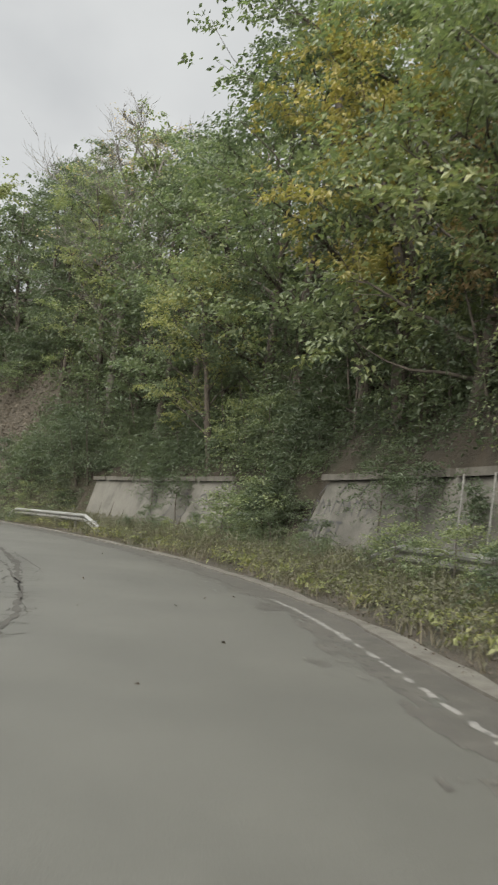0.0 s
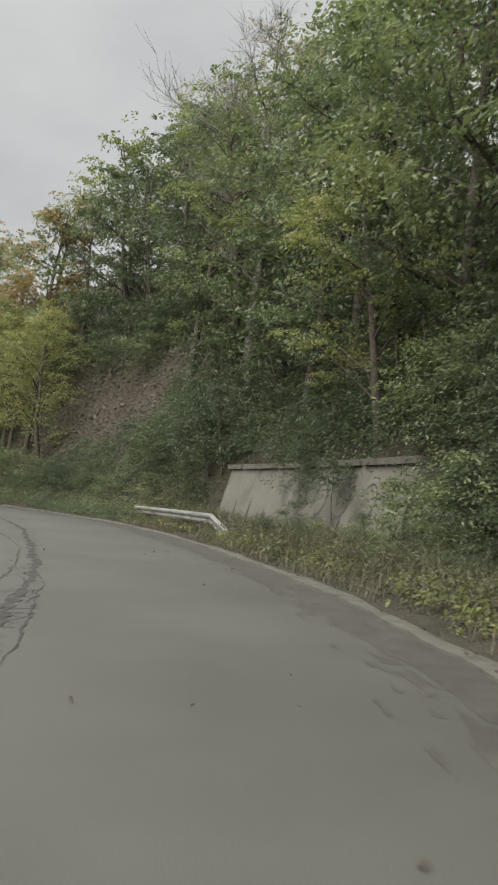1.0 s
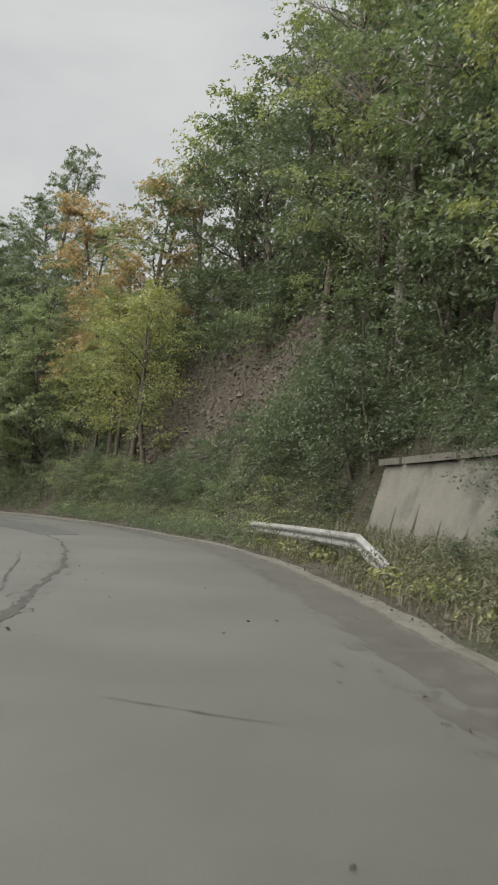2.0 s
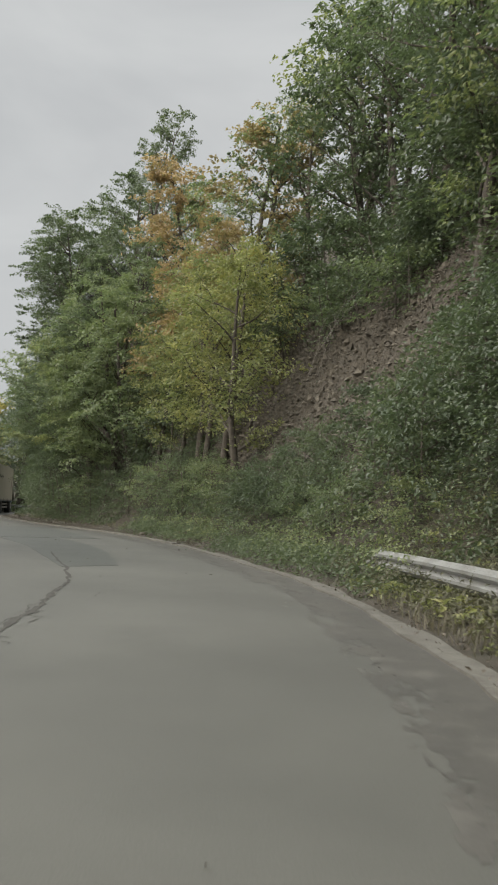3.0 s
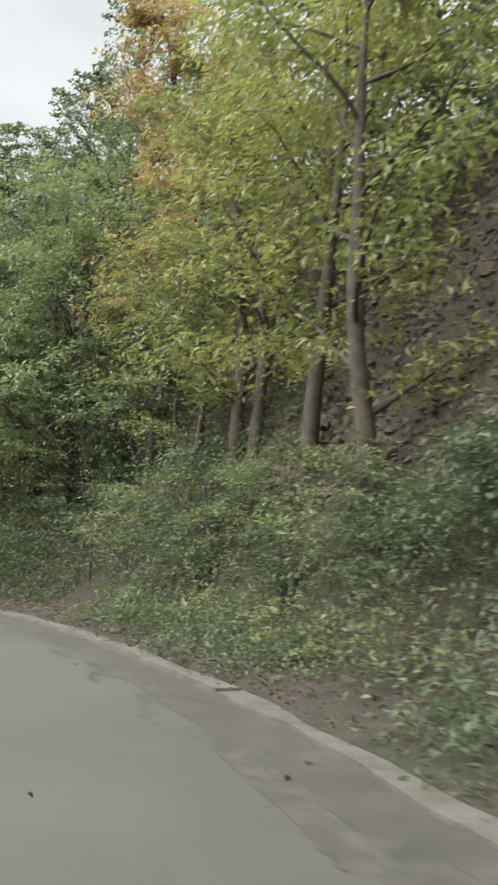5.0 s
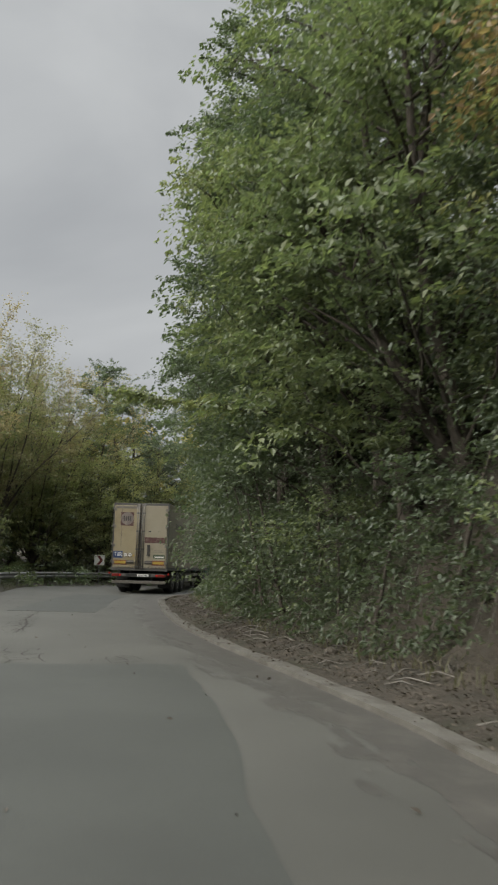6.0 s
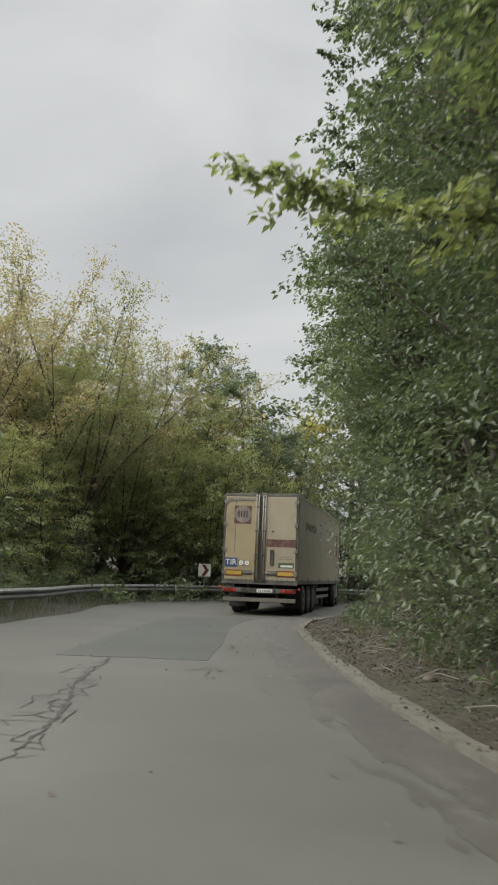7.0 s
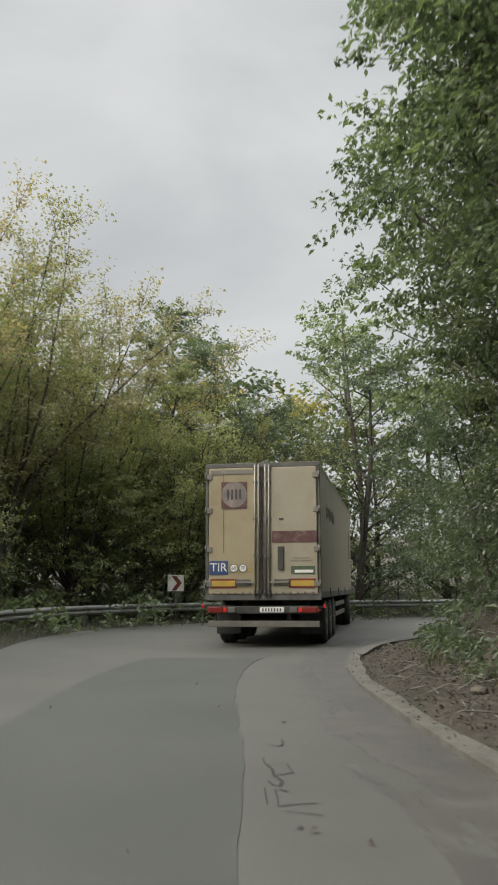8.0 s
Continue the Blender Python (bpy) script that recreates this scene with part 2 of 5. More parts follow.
def tube(points, radii, sides=6):
    """Vertices and faces of a tapered tube along points."""
    pts = np.asarray(points, float)
    way = np.gradient(pts, axis=0)
    way /= np.linalg.norm(way, axis=1)[:, None] + 1e-9
    ref = np.where(np.abs(way[:, 2:3]) > 0.8, [[1.0, 0, 0]], [[0, 0, 1.0]])
    a = np.cross(way, ref)
    a /= np.linalg.norm(a, axis=1)[:, None] + 1e-9
    b = np.cross(way, a)
    ang = np.arange(sides) * 2 * np.pi / sides
    v = pts[:, None] + np.asarray(radii)[:, None, None] * (np.cos(ang)[None, :, None] * a[:, None] + np.sin(ang)[None, :, None] * b[:, None])
    i = np.arange(len(pts) - 1)[:, None] * sides
    k, k2 = np.arange(sides)[None], (np.arange(sides)[None] + 1) % sides
    q = np.stack([i + k, i + k2, i + sides + k2, i + sides + k], -1).reshape(-1, 4)
    tris = np.concatenate([q[:, [0, 1, 2]], q[:, [0, 2, 3]]])
    return v.reshape(-1, 3), tris


class Soup:
    """Gathers pieces into one triangle mesh."""

    def __init__(self):
        self.v, self.t, self.n = [], [], 0

    def add(self, v, t):
        self.v.append(np.asarray(v, float))
        self.t.append(np.asarray(t, int) + self.n)
        self.n += len(v)

    def mesh(self, name, mat, smooth=False):
        return tri_mesh(name, np.concatenate(self.v), np.concatenate(self.t), mat, smooth)


def smoothstep(a, b, x):
    t = np.clip((np.asarray(x, float) - a) / (b - a), 0, 1)
    return t * t * (3 - 2 * t)


def waves(x, y, seed=0, scale=1.0):
    """A cheap smooth unevenness in about -1..1."""
    r = np.random.RandomState(seed)
    out = 0
    for k in range(5):
        f = scale * (0.6 + 0.55 * k)
        a, p, q = r.uniform(0, 6.28), r.uniform(0, 6.28), r.uniform(0, 6.28)
        out = out + np.sin(f * (x * np.cos(a) + y * np.sin(a)) + p + 0.8 * np.sin(0.7 * f * (y * np.cos(a) - x * np.sin(a)) + q)) / (1 + 0.5 * k)
    return out / 2.3


# ---- the road's right kerb line: a left-hand sweep, then a tight right-hand bend ----
KERB = [(2.9, -14), (2.85, -6), (2.75, 0), (2.6, 5), (2.3, 10), (1.9, 13), (1.25, 16), (0.5, 19), (-0.45, 22), (-1.55, 25), (-2.9, 28.3), (-4.75, 32.5),
        (-6.5, 36), (-8.2, 39), (-10, 41.7), (-11.9, 44.1), (-14.3, 47), (-16.7, 49.9), (-19.3, 52.6), (-22.1, 55.3), (-25.2, 58.0), (-28.4, 60.4),
        (-31.7, 62.7), (-34.9, 65.1), (-38, 67.7), (-40.9, 70.3), (-43.9, 73.1), (-46.3, 75.7), (-48.3, 78.6), (-49.6, 81.6), (-50.2, 85), (-49.8, 88.8),
        (-48, 92.3), (-44.5, 95.5), (-39.5, 97.5), (-32, 98.5), (-24, 99)]


def spline(points, n=24):
    p = np.array(points, float)
    q = np.vstack([2 * p[0] - p[1], p, 2 * p[-1] - p[-2]])
    out = []
    for i in range(1, len(q) - 2):
        t = np.linspace(0, 1, n, endpoint=False)[:, None]
        a, b, c, d = q[i - 1], q[i], q[i + 1], q[i + 2]
        out.append(0.5 * (2 * b + (c - a) * t + (2 * a - 5 * b + 4 * c - d) * t**2 + (3 * b - a - 3 * c + d) * t**3))
    c = np.vstack(out + [p[-1:]])
    for _ in range(30):
        c[1:-1] = 0.25 * c[:-2] + 0.5 * c[1:-1] + 0.25 * c[2:]
    return c


LINE = spline(KERB)
ALONG = np.r_[0, np.cumsum(np.linalg.norm(np.diff(LINE, axis=0), axis=1))]
AHEAD = np.gradient(LINE, axis=0)
AHEAD /= np.linalg.norm(AHEAD, axis=1)[:, None]
RIGHT = np.stack([AHEAD[:, 1], -AHEAD[:, 0]], 1)
LAST = ALONG[-1]


def place(s, d):
    """World x and y at s metres along the kerb line and d metres to its right."""
    s, d = np.broadcast_arrays(np.asarray(s, float), np.asarray(d, float))
    px = np.stack([np.interp(s, ALONG, LINE[:, k]) for k in (0, 1)], -1)
    rt = np.stack([np.interp(s, ALONG, RIGHT[:, k]) for k in (0, 1)], -1)
    return px + d[..., None] * rt


def heading(s):
    a = np.array([np.interp(s, ALONG, AHEAD[:, k]) for k in (0, 1)])
    return math.degrees(math.atan2(-a[0], a[1]))


def road_width(s):
    return 6.9 + 4.4 * smoothstep(108.5, 119, s)


def to_line(x, y):
    """s and d of world places, in blocks."""
    p = np.stack([np.ravel(x), np.ravel(y)], -1)
    line, along, right = LINE[::4], ALONG[::4], RIGHT[::4]
    s, d = np.empty(len(p)), np.empty(len(p))
    for i in range(0, len(p), 4000):
        b = p[i:i + 4000]
        near = ((b[:, None] - line[None]) ** 2).sum(-1).argmin(1)
        off = b - line[near]
        s[i:i + 4000] = along[near] + (off * np.stack([-right[near][:, 1], right[near][:, 0]], -1)).sum(-1)
        side = np.sign((off * right[near]).sum(-1))
        d[i:i + 4000] = side * np.linalg.norm(off, axis=1)
    return s.reshape(np.shape(x)), d.reshape(np.shape(x))


def ground_height(s, d, x, y):
    """The hillside climbs on the right, held by walls at first; beyond the left rail it rises gently under the woods."""
    walled = 1 - smoothstep(53.5, 57, s)
    rough = waves(x, y, 3, 0.55)
    fine = waves(x, y, 5, 2.1)
    verge = 0.015 + 0.03 * smoothstep(68, 72, s) + 0.20 * smoothstep(0.1, 2.0, d) + 0.05 * fine * smoothstep(0.7, 1.6, d)
    bank_wall = verge + 2.15 * smoothstep(3.0, 3.45, d) + 1.25 * np.clip(d - 3.4, 0, 11) + 0.55 * np.clip(d - 14.4, 0, 30)
    bank_bare = verge + 1.85 * np.clip(d - 1.7, 0, 4.4) + 0.95 * np.clip(d - 6.1, 0, 9) + 0.4 * np.clip(d - 15, 0, 22)
    lump = (0.45 * rough + 0.22 * fine) * smoothstep(2.0, 5.0, d) * smoothstep(0, 1, d)
    right = walled * bank_wall + (1 - walled) * bank_bare + lump
    w = road_width(s)
    e = -d - w
    left = -0.02 + 0.10 * smoothstep(0.1, 0.9, e) + 0.07 * np.clip(e - 2.5, 0, 30) + 0.12 * np.clip(e - 40, 0, 60) + 0.3 * rough * smoothstep(1.5, 5, e)
    flat = -0.10
    return np.where(d > 0.05, right, np.where(d < -w, left, flat))


def ground_at(s, d):
    p = place(s, d)
    return float(ground_height(np.array(s), np.array(d), p[0], p[1]))


# ---- ground, one sheet to the horizon ----
def axis_steps(lo, hi, step, reach):
    inner = np.arange(lo, hi + step, step)
    out, grow = [], step
    edge = 0.0
    while edge < reach:
        grow *= 1.35
        edge += grow
        out.append(edge)
    out = np.array(out)
    return np.r_[lo - out[::-1], inner, inner[-1] + out]


gx, gy = axis_steps(-80, 22, 0.6, 1600), axis_steps(-14, 110, 0.6, 1600)
GX, GY = np.meshgrid(gx, gy)
GS, GD = to_line(GX, GY)
GZ = ground_height(GS, GD, GX, GY)
nx, ny = len(gx), len(gy)
idx = np.arange(nx * ny).reshape(ny, nx)
quads = np.stack([idx[:-1, :-1], idx[:-1, 1:], idx[1:, 1:], idx[1:, :-1]], -1).reshape(-1, 4)
ground_mesh = tri_mesh("ground", np.stack([GX, GY, GZ], -1).reshape(-1, 3), np.concatenate([quads[:, [0, 1, 2]], quads[:, [0, 2, 3]]]), SOIL)
ground_mesh.polygons.foreach_set("use_smooth", [True] * len(ground_mesh.polygons))
tagged(new("ground", ground_mesh), "dark leafy soil of a steep wooded hillside", "ground", kind="structure")


# ---- road ----
def ribbon(name, s0, s1, d0, d1, z, mat, step=0.5, thick=0.05, wobble=0.0, seed=0):
    """A slab that follows the road between two distances from the kerb line; d0 and d1 may be functions of s."""
    ss = np.arange(s0, s1 + step * 0.5, step)
    r = np.random.RandomState(seed)
    a = np.array([d0(v) if callable(d0) else d0 for v in ss]) + wobble * r.uniform(-1, 1, len(ss))
    b = np.array([d1(v) if callable(d1) else d1 for v in ss]) + wobble * r.uniform(-1, 1, len(ss))
    pa, pb = place(ss, a), place(ss, b)
    n = len(ss)
    v = np.concatenate([np.c_[pa, np.full(n, z)], np.c_[pb, np.full(n, z)], np.c_[pa, np.full(n, z - thick)], np.c_[pb, np.full(n, z - thick)]])
    f = []
    for k in range(n - 1):
        f += [(k, n + k, n + k + 1, k + 1), (2 * n + k, k, k + 1, 2 * n + k + 1), (n + k, 3 * n + k, 3 * n + k + 1, n + k + 1)]
    f += [(0, 2 * n, 3 * n, n), (n - 1, 2 * n - 1, 4 * n - 1, 3 * n - 1)]
    return mesh_of(name, v, f, mat)


road = tagged(new("road", ribbon("road", 0, LAST, lambda s: -road_width(s), -0.02, 0.0, ASPHALT)), "pale worn grey asphalt of a two-lane mountain road", "road", kind="structure")


def ragged_gutter(s0, s1, along=0.075, across=0.04):
    """A thin dirty skin along the kerb whose outer edge frays into streaks and islands."""
    r = np.random.RandomState(17)
    ss, dd = np.arange(s0, s1, along), np.arange(-1.55, -0.08, across)
    S, D = np.meshgrid(ss, dd)
    S = S + r.uniform(-0.4, 0.4, S.shape) * along
    D = D + r.uniform(-0.4, 0.4, D.shape) * across
    D[-1] = -0.1
    q = place(S, D)
    idx = np.arange(S.size).reshape(S.shape)
    quad = np.stack([idx[:-1, :-1], idx[:-1, 1:], idx[1:, 1:], idx[1:, :-1]], -1).reshape(-1, 4)
    sm, dm = S.ravel()[quad].mean(1), D.ravel()[quad].mean(1)
    field = np.array([noise.fractal(Vector((a * 0.9, b * 5.0, 0.0)), 0.7, 2.1, 5) for a, b in zip(sm, dm)])
    keep = field > np.interp(-dm, [0.1, 0.45, 0.75, 1.0, 1.5], [-1.2, -0.75, -0.25, 0.35, 1.15])
    quad = quad[keep]
    return tri_mesh("gutter", np.c_[q.reshape(-1, 2), np.full(S.size, 0.003)], np.concatenate([quad[:, [0, 2, 1]], quad[:, [0, 3, 2]]]), ASPHALT_GUTTER)


tagged(new("gutter", ragged_gutter(2, LAST - 30)), "darker gritty asphalt gutter along the kerb", "gutter", kind="structure")


# ---- kerb, shoulder, paint, repairs and cracks ----
tagged(new("kerb", ribbon("kerb", 71, LAST, -0.17, lambda s: 0.06 + 0.03 * math.sin(s * 1.7), 0.06, CONCRETE, 0.35, 0.2, 0.012, 3)), "pale worn concrete kerb strip with dirt on it", "kerb", kind="structure")
tagged(new("shoulder", ribbon("shoulder", 0, 71, lambda s: -0.17 + 0.03 * math.sin(s * 1.3) + 0.02 * math.sin(s * 4.1), lambda s: 0.08 + 0.06 * math.sin(s * 0.9) + 0.03 * math.sin(s * 2.7), 0.03, CONCRETE, 0.35, 0.2, 0.012, 4)), "pale gritty broken shoulder beside the asphalt", "shoulder", kind="structure")


def flat_patch(name, corners, z, mat, label, category, jag=0.03, seed=0, thick=0.012):
    """A flat repair on the road from corners in road coordinates, its edges slightly uneven."""
    r = np.random.RandomState(seed)
    pts = []
    for (s0, d0), (s1, d1) in zip(corners, corners[1:] + corners[:1]):
        n = max(3, int(math.hypot(s1 - s0, d1 - d0) / 0.5))
        for k in range(n):
            pts.append((s0 + (s1 - s0) * k / n + r.uniform(-jag, jag), d0 + (d1 - d0) * k / n + r.uniform(-jag, jag)))
    p = place([a for a, _ in pts], [b for _, b in pts])
    bm = bmesh.new()
    vs = [bm.verts.new((x, y, z)) for x, y in p]
    f = bm.faces.new(vs)
    f.normal_update()
    if f.normal.z < 0:
        f.normal_flip()
    down = bmesh.ops.extrude_face_region(bm, geom=[f])
    bmesh.ops.translate(bm, vec=(0, 0, -thick), verts=[v for v in down["geom"] if isinstance(v, bmesh.types.BMVert)])
    bmesh.ops.recalc_face_normals(bm, faces=bm.faces)
    bmesh.ops.triangulate(bm, faces=bm.faces)
    return tagged(part(name, bm, mat), label, category, kind="structure")


flat_patch("asphalt_patch", [(60.7, -4.3), (61.3, -3.1), (66, -2.9), (74.2, -3.3), (74.2, -5.4), (66, -4.7)], 0.005, ASPHALT_PATCH, "darker square-cut asphalt repair on the road", "road patch", seed=1)
flat_patch("asphalt_patch", [(74.3, -6.2), (74.4, -1.9), (79.3, -1.94), (81.2, -1.7), (86.2, -1.3), (86.4, -6.0)], 0.005, ASPHALT_PATCH, "long dark grey asphalt repair across the lane", "road patch", seed=2)
flat_patch("asphalt_patch", [(98.0, -4.3), (97.9, -2.0), (101.5, -1.77), (110.2, -1.75), (110.0, -3.85), (104, -3.95)], 0.005, ASPHALT_PATCH, "dark grey tapering asphalt repair before the bend", "road patch", seed=3)


def crack_line(points, width, seed, step=0.16):
    """A jagged open crack with frayed edges, as a thin dark strip."""
    r = np.random.RandomState(seed)
    s = np.concatenate([np.linspace(a[0], b[0], max(2, int(math.hypot(b[0] - a[0], b[1] - a[1]) / step)), endpoint=False) for a, b in zip(points, points[1:])])
    d = np.interp(s, [p[0] for p in points], [p[1] for p in points]) if points[-1][0] != points[0][0] else np.linspace(points[0][1], points[-1][1], len(s))
    d = d + np.cumsum(r.uniform(-0.05, 0.05, len(s))) * 0.45 + r.uniform(-0.015, 0.015, len(s))
    w = width * np.clip(r.normal(1, 0.55, len(s)), 0.25, 2.4) * np.sin(np.linspace(0.25, 2.9, len(s)))
    a, b = place(s, d - w), place(s, d + w)
    v = np.concatenate([np.c_[a, np.full(len(s), 0.006)], np.c_[b, np.full(len(s), 0.006)]])
    n = len(s)
    k = np.arange(n - 1)
    return v, np.concatenate([np.stack([k, n + k, n + k + 1], -1), np.stack([k, n + k + 1, k + 1], -1)])


long_crack = Soup()
for i, (pts, w) in enumerate([([(12, -4.0), (27, -4.2), (40, -4.35), (52, -4.2), (60.7, -4.25), (66, -4.2)], 0.055), ([(24, -4.05), (33, -4.5), (42, -4.5)], 0.018), ([(42, -4.5), (49, -4.9), (53, -5.1)], 0.018), ([(30, -3.9), (36, -4.05)], 0.012)]):
    long_crack.add(*crack_line(pts, w, i))
tagged(new("road_crack", long_crack.mesh("road_crack", CRACK)), "long crumbling crack along the road's middle joint", "crack", kind="structure")
short_cracks = Soup()
for i, (pts, w) in enumerate([([(90.9, -3.55), (92.5, -3.42), (95.5, -3.57), (98.0, -3.54)], 0.022), ([(38.2, -1.9), (38.9, -3.0)], 0.012), ([(97.8, -2.0), (97.9, -1.2)], 0.012), ([(87.6, -5.2), (89.9, -4.9)], 0.02), ([(94.3, -1.3), (95.0, -1.5)], 0.005)]):
    short_cracks.add(*crack_line(pts, w, 20 + i, 0.08))


def crazing(s0, s1, d0, d1, keep, seed, cell=0.2, drift=0.0):
    """A net of fine cracks: the worn edges of a jittered grid, thinned out towards its border."""
    r = np.random.RandomState(seed)
    ns, nd = max(2, int((s1 - s0) / (cell * 1.3))), max(2, int((d1 - d0) / cell))
    gs, gd = np.meshgrid(np.linspace(s0, s1, ns + 1), np.linspace(d0, d1, nd + 1), indexing="ij")
    gd = gd + drift * (gs - s0) / (s1 - s0) + r.uniform(-0.4, 0.4, gd.shape) * cell
    gs = gs + r.uniform(-0.45, 0.45, gs.shape) * cell * 1.3
    ends = []
    for a in range(ns + 1):
        for b in range(nd + 1):
            edge = abs(2 * b / nd - 1) * 0.35 + abs(2 * a / ns - 1) * 0.2
            for a2, b2 in ((a + 1, b), (a, b + 1)):
                if a2 <= ns and b2 <= nd and r.uniform() < keep - edge:
                    ends.append((gs[a, b], gd[a, b], gs[a2, b2], gd[a2, b2]))
    for k, (sa, da, sb, db) in enumerate(ends):
        q = np.stack([place(sa, da), place((sa + sb) / 2 + r.normal(0, 0.03), (da + db) / 2 + r.normal(0, 0.02)), place(sb, db)])
        w = r.uniform(0.004, 0.012)
        side = np.array([q[2, 1] - q[0, 1], q[0, 0] - q[2, 0]])
        side = side / (np.linalg.norm(side) + 1e-6) * w
        v = np.concatenate([q - side, q + side])
        short_cracks.add(np.c_[v, np.full(6, 0.0062)], [[0, 1, 4], [0, 4, 3], [1, 2, 5], [1, 5, 4]])


for k, (s0, s1, d0, d1, keep, drift) in enumerate(((86.4, 88.2, -4.4, -3.1, 1.0, 0.0), (86.45, 87.3, -2.45, -1.8, 0.95, 0.0), (91.0, 98.0, -3.75, -3.3, 0.8, 0.0), (95.5, 96.9, -2.2, -1.8, 0.75, 0.0), (22, 38, -4.45, -3.95, 0.75, -0.15), (38, 54, -4.6, -4.1, 0.6, 0.05),
                                                   (88.4, 91.0, -4.6, -4.0, 0.6, 0.1), (99, 102, -1.75, -1.5, 0.6, 0.0))):
    crazing(s0, s1, d0, d1, keep, 300 + k, 0.2, drift)
tagged(new("road_crack", short_cracks.mesh("road_crack", CRACK)), "fine branching cracks in worn asphalt", "crack", kind="structure")

# worn white edge line, whole at its far end and broken into flakes nearer
line_bits = Soup()
rl = np.random.RandomState(5)
s = 4.0
while s < 27.3:
    whole = s > 23.2 or s < 13
    length = 0.9 if whole else rl.uniform(0.12, 0.42)
    n = max(3, int(length / 0.1))
    ss = np.linspace(s, min(27.3, s + length), n)
    off = rl.uniform(-0.02, 0.02, n)
    wid = (0.048 if whole else 0.036) * rl.uniform(0.45, 1.15, n)
    a, b = place(ss, -0.60 + off - wid), place(ss, -0.60 + off + wid)
    v = np.concatenate([np.c_[a, np.full(n, 0.004)], np.c_[b, np.full(n, 0.004)]])
    k = np.arange(n - 1)
    line_bits.add(v, np.concatenate([np.stack([k, n + k, n + k + 1], -1), np.stack([k, n + k + 1, k + 1], -1)]))
    s += length + (0.0 if whole else rl.uniform(0.05, 0.22))
tagged(new("edge_line", line_bits.mesh("edge_line", PAINT_WHITE)), "worn white painted edge line, partly flaked off", "road marking", kind="structure")


# ---- retaining walls ----
def retaining_wall(s0, s1, label, rake=0.0):
    """A leaning concrete wall along the verge, with a projecting coping in lengths."""
    t = tagged(thing("retaining_wall", label, "wall"), kind="structure")
    ss = np.arange(s0, s1 + 0.01, 0.5)
    n = len(ss)
    foot, top = place(ss + rake * np.clip((ss - s1 + 3) / 3, 0, 1), 2.55), place(ss, 3.25)
    back = place(ss, 3.75)
    v = np.concatenate([np.c_[foot, np.full(n, -0.2)], np.c_[top, np.full(n, 2.2)], np.c_[back, np.full(n, 2.2)], np.c_[back, np.full(n, -0.2)]])
    f = []
    for k in range(n - 1):
        for r in range(3):
            f.append((r * n + k, r * n + k + 1, (r + 1) * n + k + 1, (r + 1) * n + k))
    f += [(0, n, 2 * n, 3 * n), (n - 1, 4 * n - 1, 3 * n - 1, 2 * n - 1)]
    bm = bmesh.new()
    me = mesh_of("wall_face", v, f, CONCRETE_OLD)
    bm.from_mesh(me)
    bpy.data.meshes.remove(me)
    bmesh.ops.recalc_face_normals(bm, faces=bm.faces)
    part("wall_face", bm, CONCRETE_OLD, t, "grey board-marked concrete with dark streaks")
    s = s0 - 0.05
    while s < s1:
        e = min(s + 3.0, s1 + 0.05)
        part("coping", ribbon("coping", s + 0.008, e - 0.008, 3.13, 3.80, 2.36, CONCRETE, 0.4, 0.155), parent=t)
        s = e
    return t


wall_a = retaining_wall(8, 34.9, "leaning grey concrete retaining wall with black sprayed letters", 1.1)
wall_b = retaining_wall(40.5, 53.5, "leaning grey concrete retaining wall, stained and half overgrown")
GRAFFITI = surface("graffiti_black", (0.02, 0.02, 0.022), (0.05, 0.05, 0.055), 5, 40, 0.6)


def on_wall(s, h):
    """A place on the leaning face, 8 mm proud of it."""
    k = (h + 0.2) / 2.4
    p = place(s, 2.55 + 0.7 * k - 0.010)
    return np.array([p[0], p[1], h])


def strokes(rows, width, name, label, parent):
    soup = Soup()
    for pts in rows:
        for (s0, h0), (s1, h1) in zip(pts, pts[1:]):
            a, b = np.array([s0, h0]), np.array([s1, h1])
            q = (b - a) / (np.linalg.norm(b - a) + 1e-9)
            m = np.array([-q[1], q[0]]) * width / 2
            c = [a - m - q * width / 2, b - m + q * width / 2, b + m + q * width / 2, a + m - q * width / 2]
            soup.add([on_wall(*p) for p in c], [(0, 1, 2), (0, 2, 3)])
    part(name, soup.mesh(name, GRAFFITI), parent=parent, label=label)


# sprayed letters, each as strokes on a cell one wide and one high
GLYPHS = {
    "\u041f": [[(0, 0), (0, 1), (0.8, 1), (0.8, 0)]],
    "\u0420": [[(0, 0), (0, 1), (0.7, 0.95), (0.75, 0.6), (0, 0.5)]],
    "\u0410": [[(0, 0), (0.4, 1), (0.8, 0)], [(0.15, 0.38), (0.65, 0.38)]],
    "\u0421": [[(0.8, 0.95), (0.25, 1), (0, 0.6), (0, 0.3), (0.25, 0), (0.8, 0.05)]],
    "\u0415": [[(0.75, 1), (0, 1), (0, 0), (0.75, 0)], [(0, 0.5), (0.6, 0.5)]],
    "\u0422": [[(0, 1), (0.9, 1)], [(0.45, 1), (0.45, 0)]],
}
bars = []
for k, letter in enumerate("\u041f\u0420\u0410\u0421\u0415\u0422"):
    for line in GLYPHS[letter]:
        bars.append([(35.25 - 0.36 * (k + u * 0.8), 0.80 + 0.40 * v) for u, v in line])
strokes(bars, 0.055, "graffiti", "black sprayed letters", wall_a)
rg = random.Random(3)
bars = []
